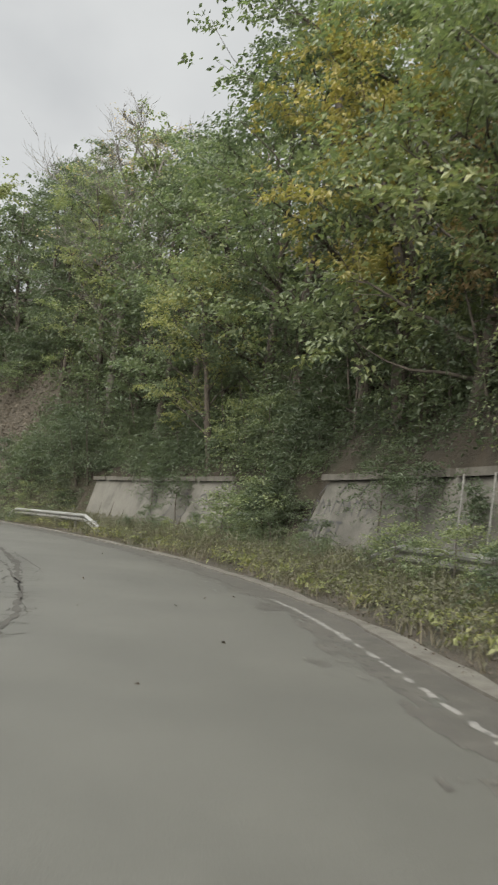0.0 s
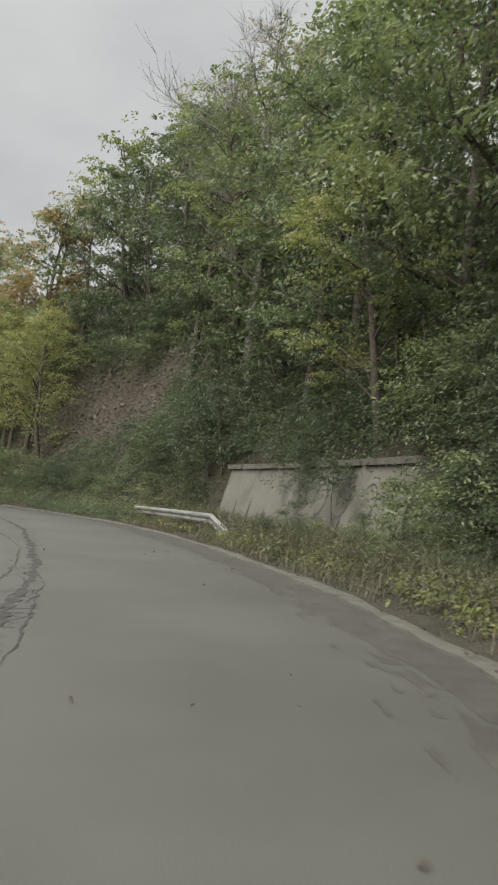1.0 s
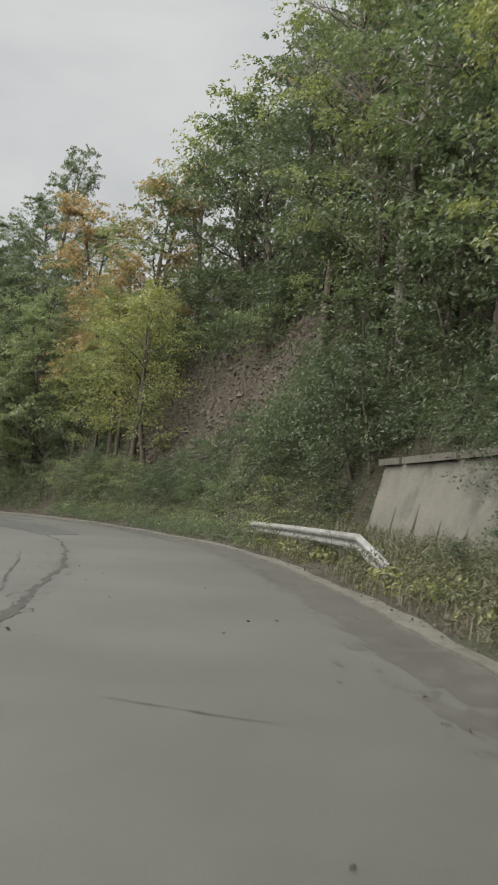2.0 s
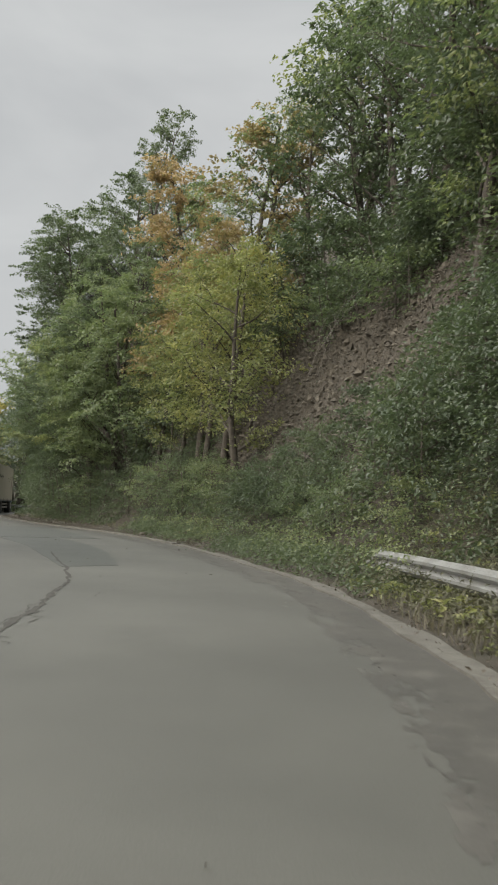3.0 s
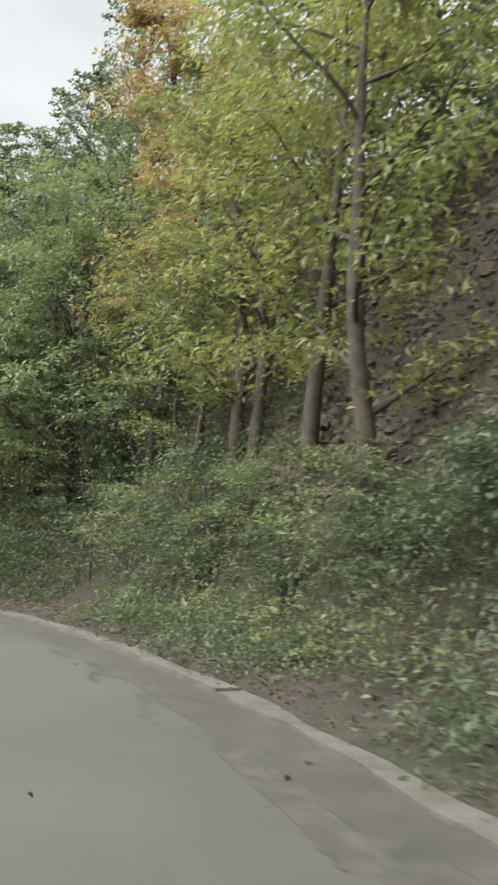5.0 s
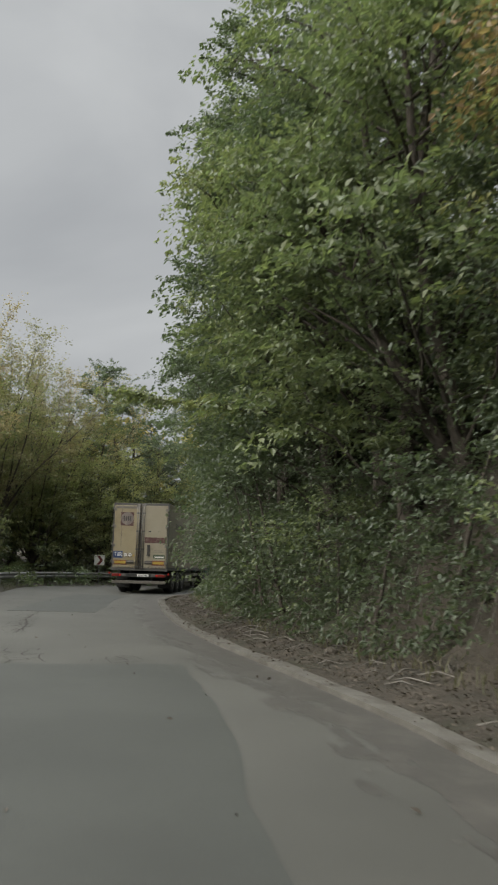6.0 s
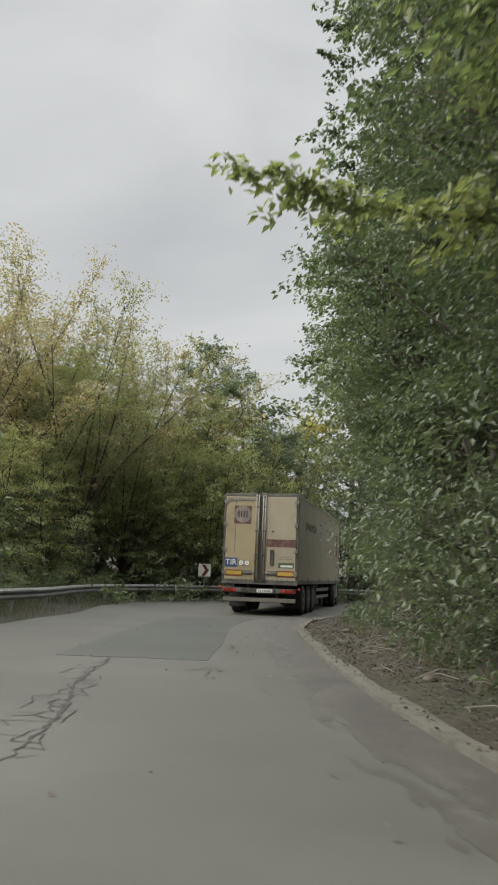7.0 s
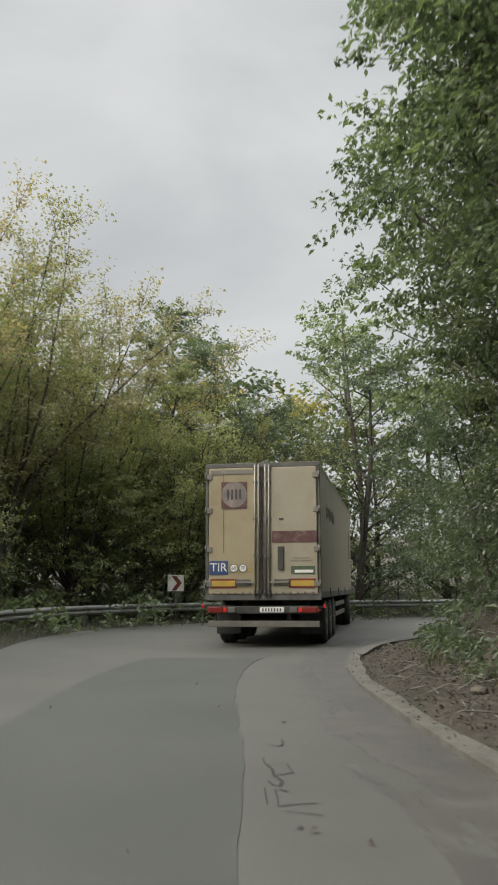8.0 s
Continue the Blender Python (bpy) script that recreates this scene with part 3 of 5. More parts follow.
for k in range(9):
    s = 34.9 - 0.34 * k
    bars += [[(s, 1.38), (s - 0.05, 1.72)], [(s - 0.05, 1.72), (s - 0.22, 1.66 - 0.1 * (k % 3))]]
    if k % 3 == 0:
        bars.append([(s - 0.1, 1.86), (s - 0.35, 2.1 + 0.05 * rg.random())])
strokes(bars, 0.04, "graffiti", "thin dark sprayed strokes", wall_a)
bars = []
for k in range(4):
    s = 47.0 - 1.5 * k
    a = [(s + 0.4 * math.cos(u), 1.35 + 0.42 * math.sin(u)) for u in np.linspace(0.4, 4.6 + k * 0.3, 11)]
    bars.append(a)
strokes(bars, 0.05, "graffiti", "black sprayed loops", wall_b)


# ---- crash barriers ----
W_PROFILE = [(0.0, 0.0), (0.035, 0.03), (0.08, 0.06), (0.08, 0.10), (0.03, 0.135), (0.0, 0.155), (0.03, 0.175), (0.08, 0.21), (0.08, 0.25), (0.035, 0.28), (0.0, 0.31)]


def w_beam(line, tops):
    """A double-wave steel beam along a ground line; tops gives the height of its upper edge."""
    p = np.asarray(line, float)
    way = np.gradient(p, axis=0)
    way /= np.linalg.norm(way, axis=1)[:, None]
    face = np.stack([way[:, 1], -way[:, 0]], 1)
    prof = np.array([(o, h) for o, h in W_PROFILE] + [(o - 0.012, h) for o, h in W_PROFILE[::-1]])
    n, m = len(p), len(prof)
    v = np.zeros((n, m, 3))
    v[:, :, :2] = p[:, None] + face[:, None] * prof[None, :, :1]
    v[:, :, 2] = np.asarray(tops)[:, None] - 0.31 + prof[None, :, 1]
    i = np.arange(n - 1)[:, None] * m
    k, k2 = np.arange(m)[None], (np.arange(m)[None] + 1) % m
    q = np.stack([i + k, i + m + k, i + m + k2, i + k2], -1).reshape(-1, 4)
    return v.reshape(-1, 3), np.concatenate([q[:, [0, 1, 2]], q[:, [0, 2, 3]]])


def crash_barrier(label, line, tops, post_every, flip=1, steel=None):
    steel = steel or ZINC
    t = thing("crash_barrier", label, "crash barrier")
    line = np.asarray(line, float)
    way = np.gradient(line, axis=0)
    way /= np.linalg.norm(way, axis=1)[:, None]
    face = np.stack([way[:, 1], -way[:, 0]], 1)
    soup = Soup()
    soup.add(*w_beam(line[::flip], np.asarray(tops)[::flip]))
    part("beam", soup.mesh("beam", steel), parent=t)
    post = box_bm(0, 0, 0, 0.10, 0.055, 1.0, 0.008)
    me = bpy.data.meshes.new("post")
    post.to_mesh(me)
    post.free()
    me.materials.append(steel)
    block = bpy.data.meshes.new("spacer")
    bm = box_bm(0, 0, 0, 0.09, 0.08, 0.2, 0.008)
    bm.to_mesh(block)
    bm.free()
    block.materials.append(steel)
    run = np.r_[0, np.cumsum(np.linalg.norm(np.diff(line, axis=0), axis=1))]
    at = post_every * 0.4
    while at < run[-1]:
        x, y = np.interp(at, run, line[:, 0]), np.interp(at, run, line[:, 1])
        fx, fy = np.interp(at, run, face[:, 0]), np.interp(at, run, face[:, 1])
        top = float(np.interp(at, run, tops))
        if top > 0.55:
            turn = math.degrees(math.atan2(fy, fx))
            part("post", me, parent=t, at=pose(x - flip * fx * 0.13, y - flip * fy * 0.13, top - 0.52, 0, 0, turn))
            part("spacer", block, parent=t, at=pose(x - flip * fx * 0.05, y - flip * fy * 0.05, top - 0.155, 0, 0, turn))
        at += post_every
    return t


ss = np.r_[46.4, 47.2, np.arange(48.2, 56.7, 0.4), 57.1, 57.7]
crash_barrier("short galvanised steel crash barrier with sloped ends", place(ss, 0.85), np.interp(ss, [46.4, 48.2, 56.6, 57.7], [0.36, 0.74, 0.68, 0.36]), 2.4, -1)
ss = np.r_[np.arange(6, 28.2, 0.5), 28.8, 29.6]
crash_barrier("grey steel crash barrier end among weeds", place(ss, 1.75), np.interp(ss, [6, 28.2, 29.6], [0.98, 0.95, 0.55]), 2.4, -1, ZINC_DULL)
ss = np.arange(8, 146, 0.8)
left_line = place(ss, -road_width(ss) - 0.95)
crash_barrier("long galvanised steel crash barrier along the outer bend", left_line, np.full(len(ss), 0.72), 3.0, 1)

# ---- fence posts with wire ----
fence = thing("wire_fence", "thin pale metal fence posts with sagging wire", "fence")
for s in (23.7, 24.65, 25.6, 26.52):
    p = place(s, 1.95)
    bm = bmesh.new()
    bmesh.ops.create_cone(bm, cap_ends=True, segments=8, radius1=0.02, radius2=0.018, depth=2.2)
    part("post", bm, ZINC_DULL, fence, at=pose(p[0], p[1], 1.0, 2, 3, 0))
for h in (1.3, 1.85):
    pts = [(*place(s, 1.95), h - 0.05 * math.sin(math.pi * ((s - 23.7) % 0.94) / 0.94)) for s in np.linspace(23.7, 26.52, 22)]
    w = Soup()
    w.add(*tube(pts, np.full(len(pts), 0.003), 4))
    part("wire", w.mesh("wire", ZINC_DULL), parent=fence)


# ---- bare rock face ----
def icosphere(detail=1):
    bm = bmesh.new()
    bmesh.ops.create_icosphere(bm, subdivisions=detail, radius=1.0)
    bm.verts.ensure_lookup_table()
    v = np.array([q.co[:] for q in bm.verts])
    t = np.array([[q.index for q in f.verts] for f in bm.faces])
    bm.free()
    return v, t


rs, rd = np.arange(59, 82, 0.10), np.arange(2.0, 8.4, 0.10)
RS, RD = np.meshgrid(rs, rd)
RP = place(RS, RD)
edge = smoothstep(59, 62, RS) * (1 - smoothstep(78, 82, RS)) * smoothstep(2.0, 2.8, RD) * (1 - smoothstep(7.4, 8.4, RD))
jag = np.array([[0.09 * noise.ridged_multi_fractal(Vector((x * 1.5, y * 1.5, 0.0)), 0.9, 2.2, 6, 0.9, 1.8) for x, y in zip(rx, ry)] for rx, ry in zip(RP[..., 0], RP[..., 1])])
jag = jag + np.random.RandomState(2).uniform(-0.08, 0.08, RS.shape)
RZ = ground_height(RS, RD, RP[..., 0], RP[..., 1]) - 0.12 + edge * (0.20 + jag)
ridx = np.arange(RS.size).reshape(RS.shape)
rq = np.stack([ridx[:-1, :-1], ridx[:-1, 1:], ridx[1:, 1:], ridx[1:, :-1]], -1).reshape(-1, 4)
tagged(new("rock_face", tri_mesh("rock_face", np.c_[RP.reshape(-1, 2), RZ.ravel()], np.concatenate([rq[:, [0, 2, 1]], rq[:, [0, 3, 2]]]), ROCK)), "bare crumbling brown rock face on the slope", "rock face", kind="structure")
iv, it = icosphere(1)
ov = np.array([(1, 0, 0), (-1, 0, 0), (0, 1, 0), (0, -1, 0), (0, 0, 1), (0, 0, -1)], float)
ot = np.array([(0, 2, 4), (2, 1, 4), (1, 3, 4), (3, 0, 4), (2, 0, 5), (1, 2, 5), (3, 1, 5), (0, 3, 5)])
rubble = Soup()
rr = np.random.RandomState(12)
for _ in range(13000):
    s, d = rr.uniform(61.5, 78), rr.uniform(2.5, 7.0)
    p = place(s, d)
    size = rr.gamma(1.2, 0.026) + 0.022
    on = RZ[min(int((d - 2.0) / 0.10 + 0.5), RZ.shape[0] - 1), min(int((s - 59) / 0.10 + 0.5), RZ.shape[1] - 1)]
    m = np.array(Euler(rr.uniform(0, 6.28, 3)).to_matrix()) * (size * rr.uniform(0.5, 1.3, 3))[None]
    rubble.add((ov * rr.uniform(0.5, 1.3, (len(ov), 1))) @ m.T + [p[0], p[1], on + size * 0.2], ot)
tagged(new("rubble", rubble.mesh("rubble", STONE)), "loose angular brown stones on the rock face", "rubble", kind="stuff")
branches = thing("hanging_branches", "pale dry branches hanging over the rock face", "branches")
for k in range(7):
    s, d = 68.8 + rr.normal(0, 0.9), 4.9 + rr.uniform(-0.8, 0.6)
    p = place(s, d)
    z = ground_at(s, d) + 1.6
    pts = [(p[0], p[1], z)]
    o = place(s, d - 1)
    ox, oy = o[0] - p[0], o[1] - p[1]
    reach, sag = rr.uniform(0.1, 0.3), rr.uniform(0.05, 0.11)
    for j in range(1, 7):
        pts.append((p[0] + ox * reach * j + rr.normal(0, 0.10), p[1] + oy * reach * j + rr.normal(0, 0.10), z + 0.10 * j - sag * j * j + rr.normal(0, 0.07)))
    one = Soup()
    one.add(*tube(pts, np.linspace(0.009, 0.004, 7), 4))
    part("branch", one.mesh("branch", BARK_GREY, True), parent=branches)

# pale grit washed to the edge of the gutter
grit = Soup()
for _ in range(1100):
    s = rr.uniform(16, 112)
    d = -0.72 + rr.normal(0, 0.16) if rr.rand() < 0.7 else rr.uniform(-0.5, 0.2)
    p = place(s, d)
    grit.add(iv * rr.uniform(0.6, 1.2, (len(iv), 1)) * rr.uniform(0.002, 0.0055) + [p[0], p[1], 0.004 if d < -0.18 else 0.06], it)
tagged(new("road_grit", grit.mesh("road_grit", CONCRETE)), "pale grit and small stones along the gutter", "grit", kind="stuff")


# ---- trees ----
def leaves(centres, outward, normals, sizes, rnd, fold=0.25, slim=0.55):
    """Folded four-cornered leaves, two triangles each."""
    n = len(centres)
    out = outward + rnd.normal(0, 0.55, (n, 3))
    out /= np.linalg.norm(out, axis=1)[:, None] + 1e-9
    nrm = normals + rnd.normal(0, 0.45, (n, 3))
    side = np.cross(out, nrm)
    side /= np.linalg.norm(side, axis=1)[:, None] + 1e-9
    nrm = np.cross(side, out)
    L = sizes[:, None]
    W = L * slim * 0.5
    base = centres - out * L * 0.5
    tip = centres + out * L * 0.5 - nrm * L * 0.12
    mid = centres - out * L * 0.06 + nrm * L * fold * 0.35
    v = np.stack([base, mid + side * W, tip, mid - side * W], 1).reshape(-1, 3)
    i = np.arange(n)[:, None] * 4
    t = np.concatenate([i + [0, 1, 2], i + [0, 2, 3]])
    return v, t


def sprays(points, outs, rnd, per, radius, size, droop=0.35, slim=0.55):
    """Flat drooping sprays of leaves at branch ends."""
    n = len(points)
    p = np.repeat(points, per, 0)
    o = np.repeat(outs, per, 0)
    rad = np.repeat(radius, per)[:, None]
    side = np.cross(o, [0, 0, 1.0])
    side /= np.linalg.norm(side, axis=1)[:, None] + 1e-9
    upn = np.cross(side, o)
    u, w = rnd.uniform(-1, 1, (n * per, 1)), rnd.normal(0, 0.42, (n * per, 1))
    reach = u * rad
    c = p + o * reach + side * w * rad * (0.95 - 0.5 * u) + upn * rnd.normal(0, 0.13, (n * per, 1)) * rad
    c[:, 2] -= droop * rad[:, 0] * (0.5 + 0.5 * u[:, 0]) ** 2
    lo = o * 0.7 + side * np.sign(w) * 0.55
    lo[:, 2] -= 0.35
    sz = size * rnd.uniform(0.6, 1.3, n * per)
    return leaves(c, lo, upn, sz, rnd, slim=slim)


def limb_points(start, way, length, rnd, steps=6, lift=0.25, wander=0.12):
    pts, p, w = [np.array(start, float)], np.array(start, float), np.array(way, float)
    for _ in range(steps):
        w = w + rnd.normal(0, wander, 3) + [0, 0, lift / steps]
        w /= np.linalg.norm(w)
        p = p + w * length / steps
        pts.append(p)
    return np.array(pts)


def tree_meshes(name, seed, H, crown_low, R, n_spray, per, leaf, leaf_mat, bark=None, trunk_r=0.16, limbs=13, shape=0.8, droop=0.35, spray_r=0.62, gaps=0.0, slim=0.55, lean=0.06, bare_twigs=0, clumps=0, tilt=0.0, bough=None):
    """Trunk with limbs and twigs, and a crown of leaf sprays carried by them. Returns the two meshes."""
    rnd = np.random.RandomState(seed)
    wood, pts_out, ways = Soup(), [], []
    trunk = limb_points((0, 0, -0.6), (tilt + rnd.normal(0, lean), rnd.normal(0, lean), 1), H * 0.93 + 0.6, rnd, 9, 0.0, 0.05)
    hs = trunk[:, 2]
    wood.add(*tube(trunk, trunk_r * np.linspace(1.15, 0.10, len(trunk)) ** 0.9, 8))

    def envelope(h):
        t = np.clip((h - crown_low) / (H - crown_low), 0, 1)
        return R * np.clip(np.sin(np.pi * (0.12 + 0.84 * t) ** shape), 0.12, 1)

    for k in range(limbs):
        h = crown_low * 0.75 + (H * 0.9 - crown_low * 0.75) * ((k + 0.5) / limbs) ** 0.9
        at = np.array([np.interp(h, hs, trunk[:, j]) for j in range(3)])
        az = k * 2.4 + rnd.uniform(-0.5, 0.5)
        rise = rnd.uniform(0.25, 0.75)
        length = max(0.6, envelope(h + 0.4)) * rnd.uniform(0.75, 1.1)
        limb = limb_points(at, (math.cos(az), math.sin(az), rise), length, rnd, 6, 0.1)
        r0 = trunk_r * 0.42 * (1 - 0.6 * k / limbs)
        wood.add(*tube(limb, r0 * np.linspace(1, 0.15, len(limb)), 5))
        for j in range(2, len(limb)):
            pts_out.append(limb[j])
            ways.append(limb[j] - limb[j - 1])
            for _ in range(1 + j % 2 + bare_twigs):
                w = limb[j] - limb[j - 1]
                w = w / np.linalg.norm(w) + rnd.normal(0, 0.7, 3)
                w[2] = abs(w[2]) * 0.6 + 0.1 * bare_twigs
                tw = limb_points(limb[j], w / np.linalg.norm(w), length * rnd.uniform(0.22, 0.5), rnd, 3, 0.15 * bare_twigs)
                wood.add(*tube(tw, np.linspace(max(0.008, r0 * 0.22), 0.004, len(tw)), 3))
                pts_out.append(tw[-1])
                ways.append(tw[-1] - tw[-2])
                for _ in range(bare_twigs):
                    w2 = (tw[-1] - tw[0]) / np.linalg.norm(tw[-1] - tw[0]) + rnd.normal(0, 0.6, 3)
                    w2[2] = abs(w2[2])
                    tw2 = limb_points(tw[rnd.randint(1, 4)], w2 / np.linalg.norm(w2), length * rnd.uniform(0.15, 0.35), rnd, 3, 0.2)
                    wood.add(*tube(tw2, np.linspace(0.008, 0.003, len(tw2)), 3))
                    pts_out.append(tw2[-1])
                    ways.append(tw2[-1] - tw2[-2])
    if bough:
        # one long low bough reaching out on its own: height on the trunk, length, rise
        at = np.array([np.interp(bough[0], hs, trunk[:, j]) for j in range(3)])
        limb = limb_points(at, (1, 0, bough[2]), bough[1], rnd, 9, 0.0, 0.06)
        wood.add(*tube(limb, trunk_r * 0.32 * np.linspace(1, 0.12, len(limb)), 5))
        for j in range(4, len(limb)):
            for k in range(1 + j % 3):
                w = (limb[j] - limb[j - 1]) / np.linalg.norm(limb[j] - limb[j - 1]) + np.array([0.0, 0.9, -0.2 + 0.25 * k]) * (1, -1)[k % 2]
                twig = limb_points(limb[j], w / np.linalg.norm(w), rnd.uniform(0.15, 0.5), rnd, 3)
                wood.add(*tube(twig, np.linspace(0.012, 0.004, len(twig)), 3))
                for one in (twig[1], twig[-1]):
                    pts_out.append(one)
                    ways.append(twig[-1] - twig[-2])
    pts, ways = np.array(pts_out), np.array(ways)
    extra = n_spray - len(pts)
    if extra > 0 and clumps:
        # rounded clumps of sprays, with dark hollows between them
        ch = crown_low + (H - crown_low) * (0.06 + 0.90 * ((np.arange(clumps) + rnd.uniform(0, 1, clumps)) / clumps) ** 0.85)
        ca = np.arange(clumps) * 2.4 + rnd.uniform(-0.6, 0.6, clumps)
        cr = envelope(ch) * rnd.uniform(0.45, 0.98, clumps)
        hub = np.stack([np.interp(ch, hs, trunk[:, 0]) + np.cos(ca) * cr, np.interp(ch, hs, trunk[:, 1]) + np.sin(ca) * cr, ch], -1)
        size = R * rnd.uniform(0.20, 0.36, clumps)
        pick = rnd.choice(clumps, extra, p=size ** 2 / (size ** 2).sum())
        way = rnd.normal(0, 1, (extra, 3)) + np.stack([0.5 * np.cos(ca[pick]), 0.5 * np.sin(ca[pick]), np.full(extra, 0.45)], -1)
        way /= np.linalg.norm(way, axis=1)[:, None]
        more = hub[pick] + way * (size[pick] * rnd.uniform(0.55, 1.05, extra))[:, None] * [1.15, 1.15, 0.75]
        pts = np.concatenate([pts, more])
        ways = np.concatenate([ways, way])
        for k in range(0, clumps, 2):
            foot = max(crown_low * 0.6, ch[k] - 0.9 * cr[k])
            at = np.array([np.interp(foot, hs, trunk[:, j]) for j in range(3)])
            bough = np.linspace(0, 1, 5)[:, None] * (hub[k] - at) + at + rnd.normal(0, 0.06, (5, 3))
            wood.add(*tube(bough, trunk_r * np.linspace(0.30, 0.06, 5), 4))
    elif extra > 0:
        h = crown_low + (H - crown_low) * rnd.beta(1.25, 1.25, extra)
        az = rnd.uniform(0, 2 * np.pi, extra)
        lobes = 1 + 0.16 * np.sin(3 * az + seed) + 0.14 * np.sin(5 * az + h * 1.3)
        rr = envelope(h) * lobes * rnd.uniform(0.3, 1.0, extra) ** 0.5 * 0.92
        cx, cy = np.interp(h, hs, trunk[:, 0]), np.interp(h, hs, trunk[:, 1])
        more = np.stack([cx + np.cos(az) * rr, cy + np.sin(az) * rr, h + rnd.normal(0, 0.25, extra)], -1)
        pts = np.concatenate([pts, more])
        ways = np.concatenate([ways, np.stack([np.cos(az), np.sin(az), 0 * az + 0.1], -1)])
    else:
        keep = rnd.permutation(len(pts))[:n_spray]
        pts, ways = pts[keep], ways[keep]
    if gaps:
        mask = waves(pts[:, 0] * 1.1 + pts[:, 2] * 0.4, pts[:, 1] * 1.1 + pts[:, 2], seed + 9, 0.9) > gaps - 1.0
        pts, ways = pts[mask], ways[mask]
    ways = ways / (np.linalg.norm(ways, axis=1)[:, None] + 1e-9)
    ways[:, 2] = ways[:, 2] * 0.4
    ways /= np.linalg.norm(ways, axis=1)[:, None] + 1e-9
    crown = Soup()
    crown.add(*sprays(pts, ways, rnd, per, spray_r * rnd.uniform(0.6, 1.25, len(pts)), leaf, droop, slim))
    return wood.mesh(name + "_wood", bark or BARK, True), crown.mesh(name + "_leaves", leaf_mat)


def fan_meshes(name, seed, H, stems, spread, n_leaf, leaf, leaf_mat, bark=None, trunk_r=0.17, fork=0.16):
    """A tree that forks low into a fan of long slender stems, with thin layers of small leaves along them."""
    rnd = np.random.RandomState(seed)
    wood, tips, ways = Soup(), [], []
    foot = limb_points((0, 0, -0.5), (0, 0, 1), H * (fork + 0.10) + 0.5, rnd, 4, 0.0, 0.04)
    wood.add(*tube(foot, trunk_r * np.linspace(1.2, 0.7, len(foot)), 7))
    for k in range(stems):
        az, out = k * 2.4 + rnd.uniform(-0.3, 0.3), math.sqrt((k + 0.5) / stems) * spread
        z = H * fork * rnd.uniform(0.5, 1.6)
        at = np.array([np.interp(z, foot[:, 2], foot[:, j]) for j in range(2)] + [min(z, foot[-1, 2])])
        length = H * rnd.uniform(0.62, 0.84) * (1.0 - 0.18 * out / spread)
        stem = limb_points(at, (math.cos(az) * math.sin(out), math.sin(az) * math.sin(out), math.cos(out)), length, rnd, 8, 0.12, 0.07)
        wood.add(*tube(stem, trunk_r * 0.42 * np.linspace(1, 0.10, len(stem)), 5))
        for j in range(2, len(stem)):
            for _ in range(3):
                w = (stem[j] - stem[j - 1]) / np.linalg.norm(stem[j] - stem[j - 1]) + rnd.normal(0, 0.55, 3)
                twig = limb_points(stem[j], w / np.linalg.norm(w), rnd.uniform(0.6, 1.7), rnd, 3, 0.1)
                wood.add(*tube(twig, np.linspace(0.012, 0.004, 4), 3))
                for m in (1, 2, 3):
                    tips.append(twig[m])
                    ways.append(twig[m] - twig[m - 1])
    tips, ways = np.array(tips), np.array(ways)
    ways[:, 2] *= 0.3
    ways /= np.linalg.norm(ways, axis=1)[:, None] + 1e-9
    crown = Soup()
    crown.add(*sprays(tips, ways, rnd, max(3, n_leaf // len(tips)), rnd.uniform(0.35, 0.8, len(tips)), leaf, 0.2, 0.6))
    return wood.mesh(name + "_wood", bark or BARK, True), crown.mesh(name + "_leaves", leaf_mat)


